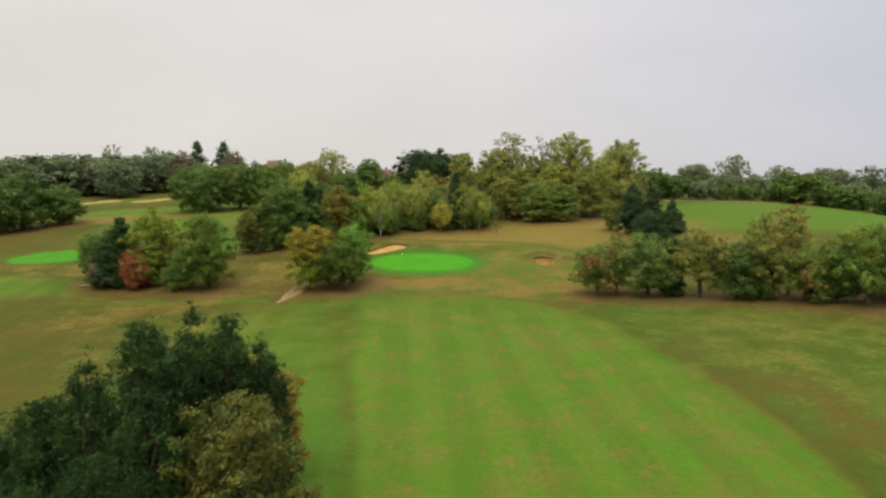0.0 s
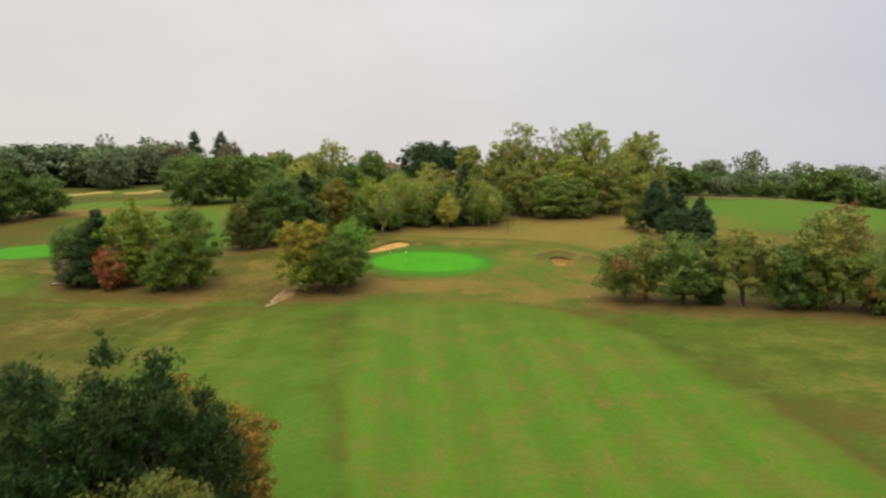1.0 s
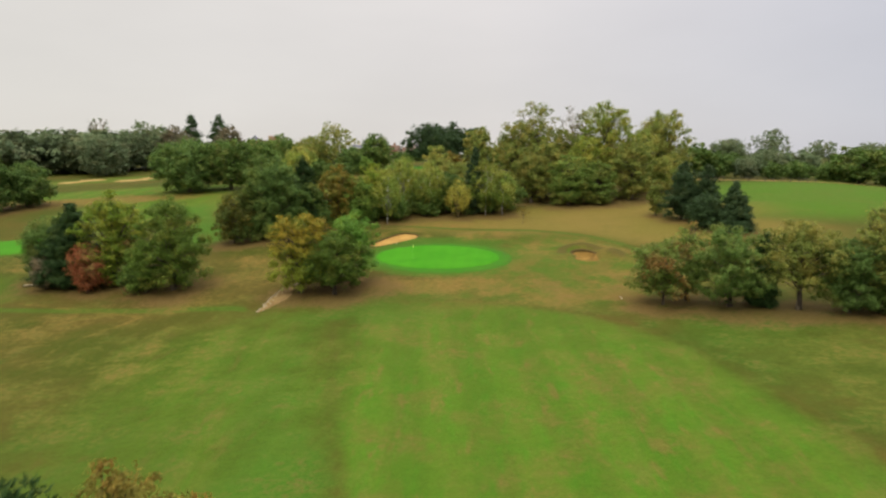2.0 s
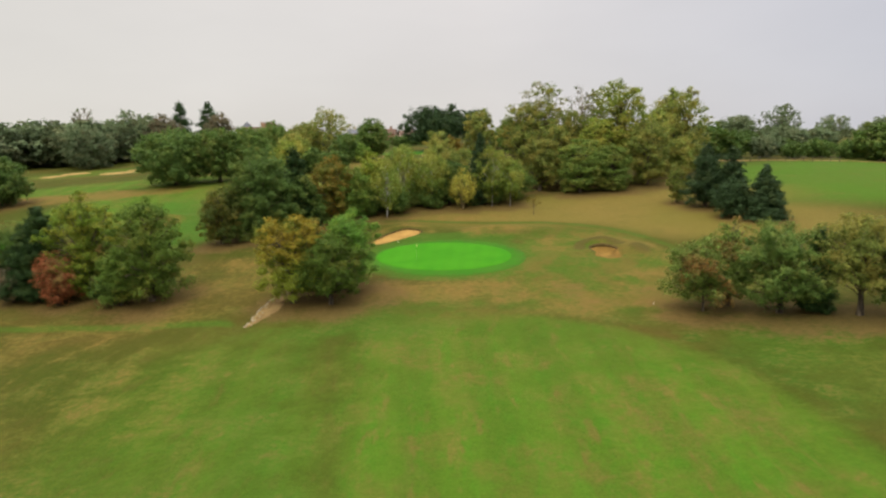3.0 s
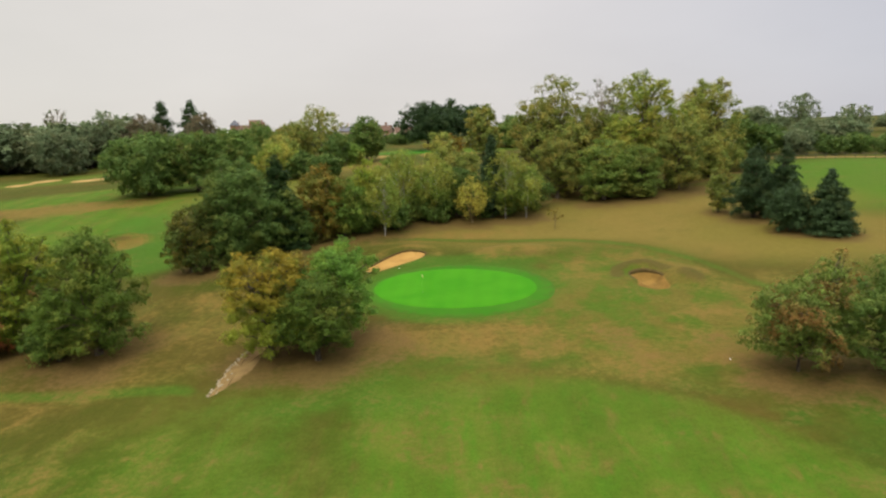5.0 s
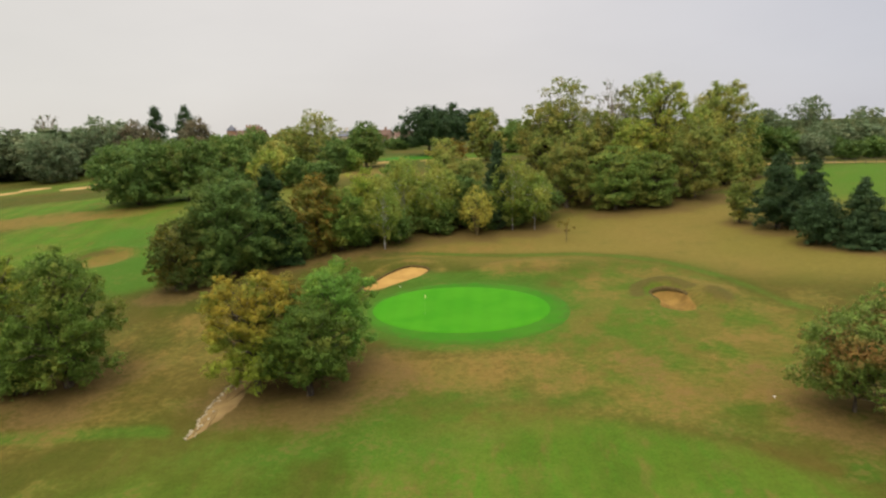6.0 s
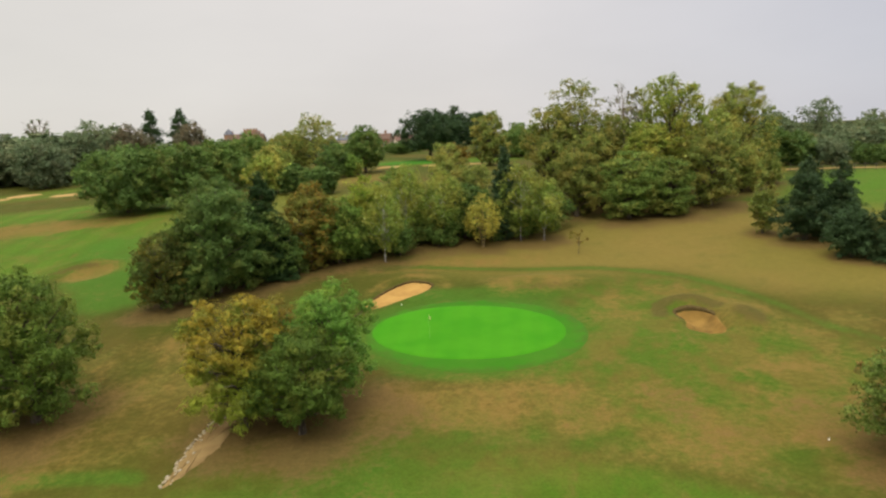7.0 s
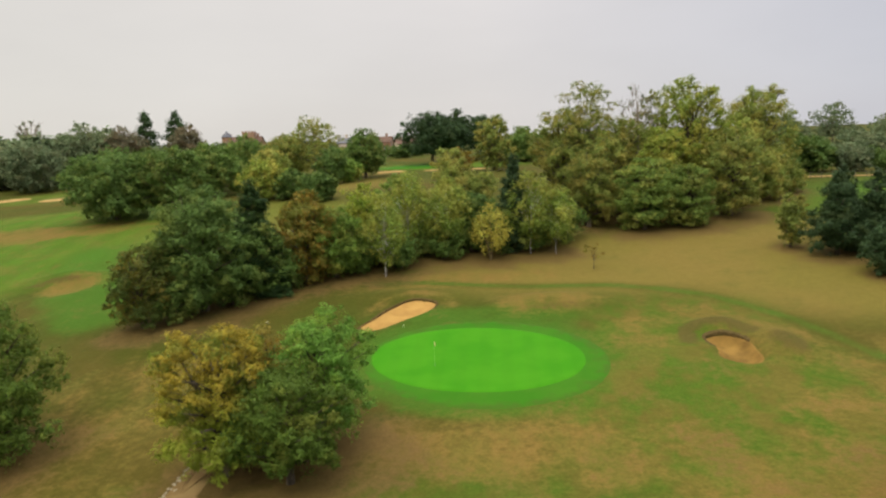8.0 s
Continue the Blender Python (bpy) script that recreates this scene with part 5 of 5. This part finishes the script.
log = new("fallen_log")
v, f = tube([(-1.5, 0, 0.12), (-0.6, 0.08, 0.16), (0.5, -0.05, 0.15), (1.5, 0.05, 0.12)], [0.13, 0.17, 0.16, 0.10], 9)
part("log_trunk", mesh_of("log_trunk", v, f, STONE), log)
v, f = tube([(0.3, 0, 0.2), (0.6, 0.5, 0.35), (0.7, 0.9, 0.4)], [0.07, 0.05, 0.02], 6)
part("branch_stub", mesh_of("branch_stub", v, f, STONE), log)
log.matrix_basis = pose(-60.9, 122.6, ground_z(-60.9, 122.6), 0, 0, 25)
tagged(log, "pale bleached log lying beside the tree clump", "log")

# ---- post-and-rail fence along the top of the east field ----
FENCE_WOOD = plain("weathered_grey_wood", (0.075, 0.068, 0.052), 0.8, 0.15, 4.0)
fence = new("rail_fence")
fence_line = [(62.0 + 1.9 * k, 203.4 - 0.32 * k) for k in range(14)]
for (ax, ay), (bx, by) in zip(fence_line, fence_line[1:]):
    for hgt in (0.55, 1.0):
        v, f = tube([(ax, ay, ground_z(ax, ay) + hgt), (bx, by, ground_z(bx, by) + hgt)], [0.035, 0.035], 5)
        part("rail", mesh_of("rail", v, f, FENCE_WOOD), fence)
for ax, ay in fence_line:
    v, f = tube([(ax, ay, ground_z(ax, ay) - 0.1), (ax, ay, ground_z(ax, ay) + 1.2)], [0.055, 0.05], 6)
    part("post", mesh_of("post", v, f, FENCE_WOOD), fence)
# added pale strip: light showing under the far trees, put into its colour
strip_line = [(60 + 4.0 * k, 206.0 - 0.62 * k) for k in range(12)]
strip = closed_curve([(x, y - 0.7) for x, y in strip_line] + [(x, y + 0.9) for x, y in strip_line[::-1]], 3)
verts = np.array([(x, y, ground_z(x, y) + 0.12) for x, y in strip])
half = len(strip) // 2
gap_strip = new("light_gap_strip", mesh_of("light_gap_strip", verts, [(i, i + 1, len(strip) - 2 - i, len(strip) - 1 - i) for i in range(half - 1)], SAND_PALE))
tagged(gap_strip, "pale strip for light under the trees along the field's top", "track", kind="structure")
tagged(fence, "grey wooden post-and-rail fence at the field's edge", "fence")


# ---- brick houses beyond the trees ----
def brick_material(name, a, b, mortar):
    m, nt, out = material(name)
    tc = nt.nodes.new("ShaderNodeTexCoord")
    br = node(nt, "ShaderNodeTexBrick", [("Vector", node(nt, "ShaderNodeMapping", [("Vector", tc.outputs["Object"])], Rotation=(radians(90), 0, 0)).outputs[0])], Scale=1.0)
    br.inputs["Color1"].default_value, br.inputs["Color2"].default_value, br.inputs["Mortar"].default_value = (*a, 1), (*b, 1), (*mortar, 1)
    br.inputs["Brick Width"].default_value, br.inputs["Row Height"].default_value, br.inputs["Mortar Size"].default_value = 0.225, 0.075, 0.01
    n = noise_of(nt, 0.6, 4.0)
    hs = node(nt, "ShaderNodeHueSaturation", [("Color", br.outputs[0]), ("Value", spread(nt, n, 0.3, 0.7, 0.8, 1.2))])
    bs = node(nt, "ShaderNodeBsdfPrincipled", [("Base Color", hs.outputs[0])], Roughness=0.9)
    nt.links.new(bs.outputs[0], out.inputs[0])
    return m


BRICK = brick_material("red_brick", (0.24, 0.115, 0.06), (0.29, 0.15, 0.08), (0.22, 0.17, 0.12))
RENDERED = plain("cream_render", (0.55, 0.46, 0.36), 0.85, 0.12, 0.8)
ROOF = plain("brown_roof_tile", (0.105, 0.066, 0.048), 0.85, 0.3, 3.0)
SLATE = plain("grey_slate", (0.11, 0.11, 0.12), 0.6, 0.25, 3.0)
GLASS = plain("dark_window_glass", (0.03, 0.035, 0.04), 0.08, 0.1)


def gabled_roof(w, d, z, rise, over=0.4):
    a, b = w / 2 + over, d / 2 + over
    verts = [(-a, -b, z), (a, -b, z), (a, b, z), (-a, b, z), (-a, 0, z + rise), (a, 0, z + rise)]
    verts += [(x, y, q - 0.22) for x, y, q in verts]
    faces = [(0, 1, 5, 4), (2, 3, 4, 5), (6, 10, 11, 7), (8, 11, 10, 9), (0, 4, 10, 6), (3, 9, 10, 4), (1, 7, 11, 5), (2, 5, 11, 8), (0, 6, 7, 1), (2, 8, 9, 3)]
    return verts, faces


def house(name, label, x, y, w, d, eaves, rise, wall_mat, roof_mat, chimneys, turn=0.0):
    root = new(name)
    ga = [(-w / 2, -d / 2, 0), (w / 2, -d / 2, 0), (w / 2, d / 2, 0), (-w / 2, d / 2, 0), (-w / 2, -d / 2, eaves), (w / 2, -d / 2, eaves), (w / 2, d / 2, eaves), (-w / 2, d / 2, eaves), (-w / 2, 0, eaves + rise * 0.97), (w / 2, 0, eaves + rise * 0.97)]
    part("wall", solid("wall", ga, [(0, 1, 5, 4), (2, 3, 7, 6), (0, 4, 8, 7, 3), (1, 2, 6, 9, 5), (4, 5, 9, 8), (6, 7, 8, 9)], wall_mat), root)
    roof = part("roof", solid("roof", *gabled_roof(w, d, eaves + 0.12, rise), roof_mat), root)
    for cx in chimneys:
        part("chimney", box_mesh("chimney", [(cx - 0.5, cx + 0.5, -0.4, 0.4, eaves + rise * 0.6, eaves + rise + 1.5), (cx - 0.6, cx + 0.6, -0.5, 0.5, eaves + rise + 1.3, eaves + rise + 1.5)], wall_mat), roof)
    n = max(2, int(w / 3.2))
    for storey in range(max(1, int(eaves / 3))):
        for k in range(n):
            wx = -w / 2 + (k + 0.5) * w / n
            wz = 0.9 + 3 * storey
            win = part("window", box_mesh("window", [(wx - 0.65, wx + 0.65, -d / 2 - 0.08, -d / 2 + 0.05, wz, wz + 0.1), (wx - 0.65, wx + 0.65, -d / 2 - 0.06, -d / 2 + 0.05, wz + 1.45, wz + 1.55), (wx - 0.65, wx - 0.55, -d / 2 - 0.06, -d / 2 + 0.05, wz + 0.1, wz + 1.45), (wx + 0.55, wx + 0.65, -d / 2 - 0.06, -d / 2 + 0.05, wz + 0.1, wz + 1.45)], WHITE), root)
            part("pane", box_mesh("pane", [(wx - 0.55, wx + 0.55, -d / 2 - 0.02, -d / 2 + 0.02, wz + 0.1, wz + 1.45)], GLASS), win)
    root.matrix_basis = pose(x, y, ground_z(x, y) - 0.2, 0, 0, turn)
    return tagged(root, label, "house", "houses beyond the course")


manor = house("manor_house", "red brick manor with turret and square tower", -99.5, 404, 17, 11, 7.0, 3.2, BRICK, ROOF, [-6.0, 6.8])
v, f = tube([(-6.0, -5.6, 0), (-6.0, -5.6, 10.2)], [2.3, 2.3], 8)
turret = part("turret", solid("turret", v, f, BRICK), manor)
v, f = tube([(-6.0, -5.6, 10.2), (-6.0, -5.6, 11.6), (-6.0, -5.6, 12.9)], [2.6, 1.5, 0.08], 8)
part("turret_roof", solid("turret_roof", v, f, SLATE), turret)
part("tower", box_mesh("tower", [(1.2, 6.4, -6.4, -1.2, 0, 12.0)] + [(1.2 + 1.5 * k, 1.9 + 1.5 * k, -6.4, -5.9, 12.0, 12.7) for k in range(4)] + [(1.2 + 1.5 * k, 1.9 + 1.5 * k, -1.7, -1.2, 12.0, 12.7) for k in range(4)], BRICK), manor)
house("terrace_house", "brown brick house with tall chimney behind trees", -80, 408, 12, 9, 5.6, 2.6, BRICK, ROOF, [-3.6])
house("rendered_house", "cream rendered house with slate roof", -50.5, 402, 9, 8, 4.6, 2.4, RENDERED, SLATE, [-1.0])
house("rendered_house", "low cream house under brown tiled roof", -25, 404, 8, 8, 3.2, 2.4, RENDERED, ROOF, [2.4], 12)
house("terrace_house", "brick house with brown tiled roof beyond the green", -36, 414, 9, 8, 4.4, 2.6, BRICK, ROOF, [2.0], -8)
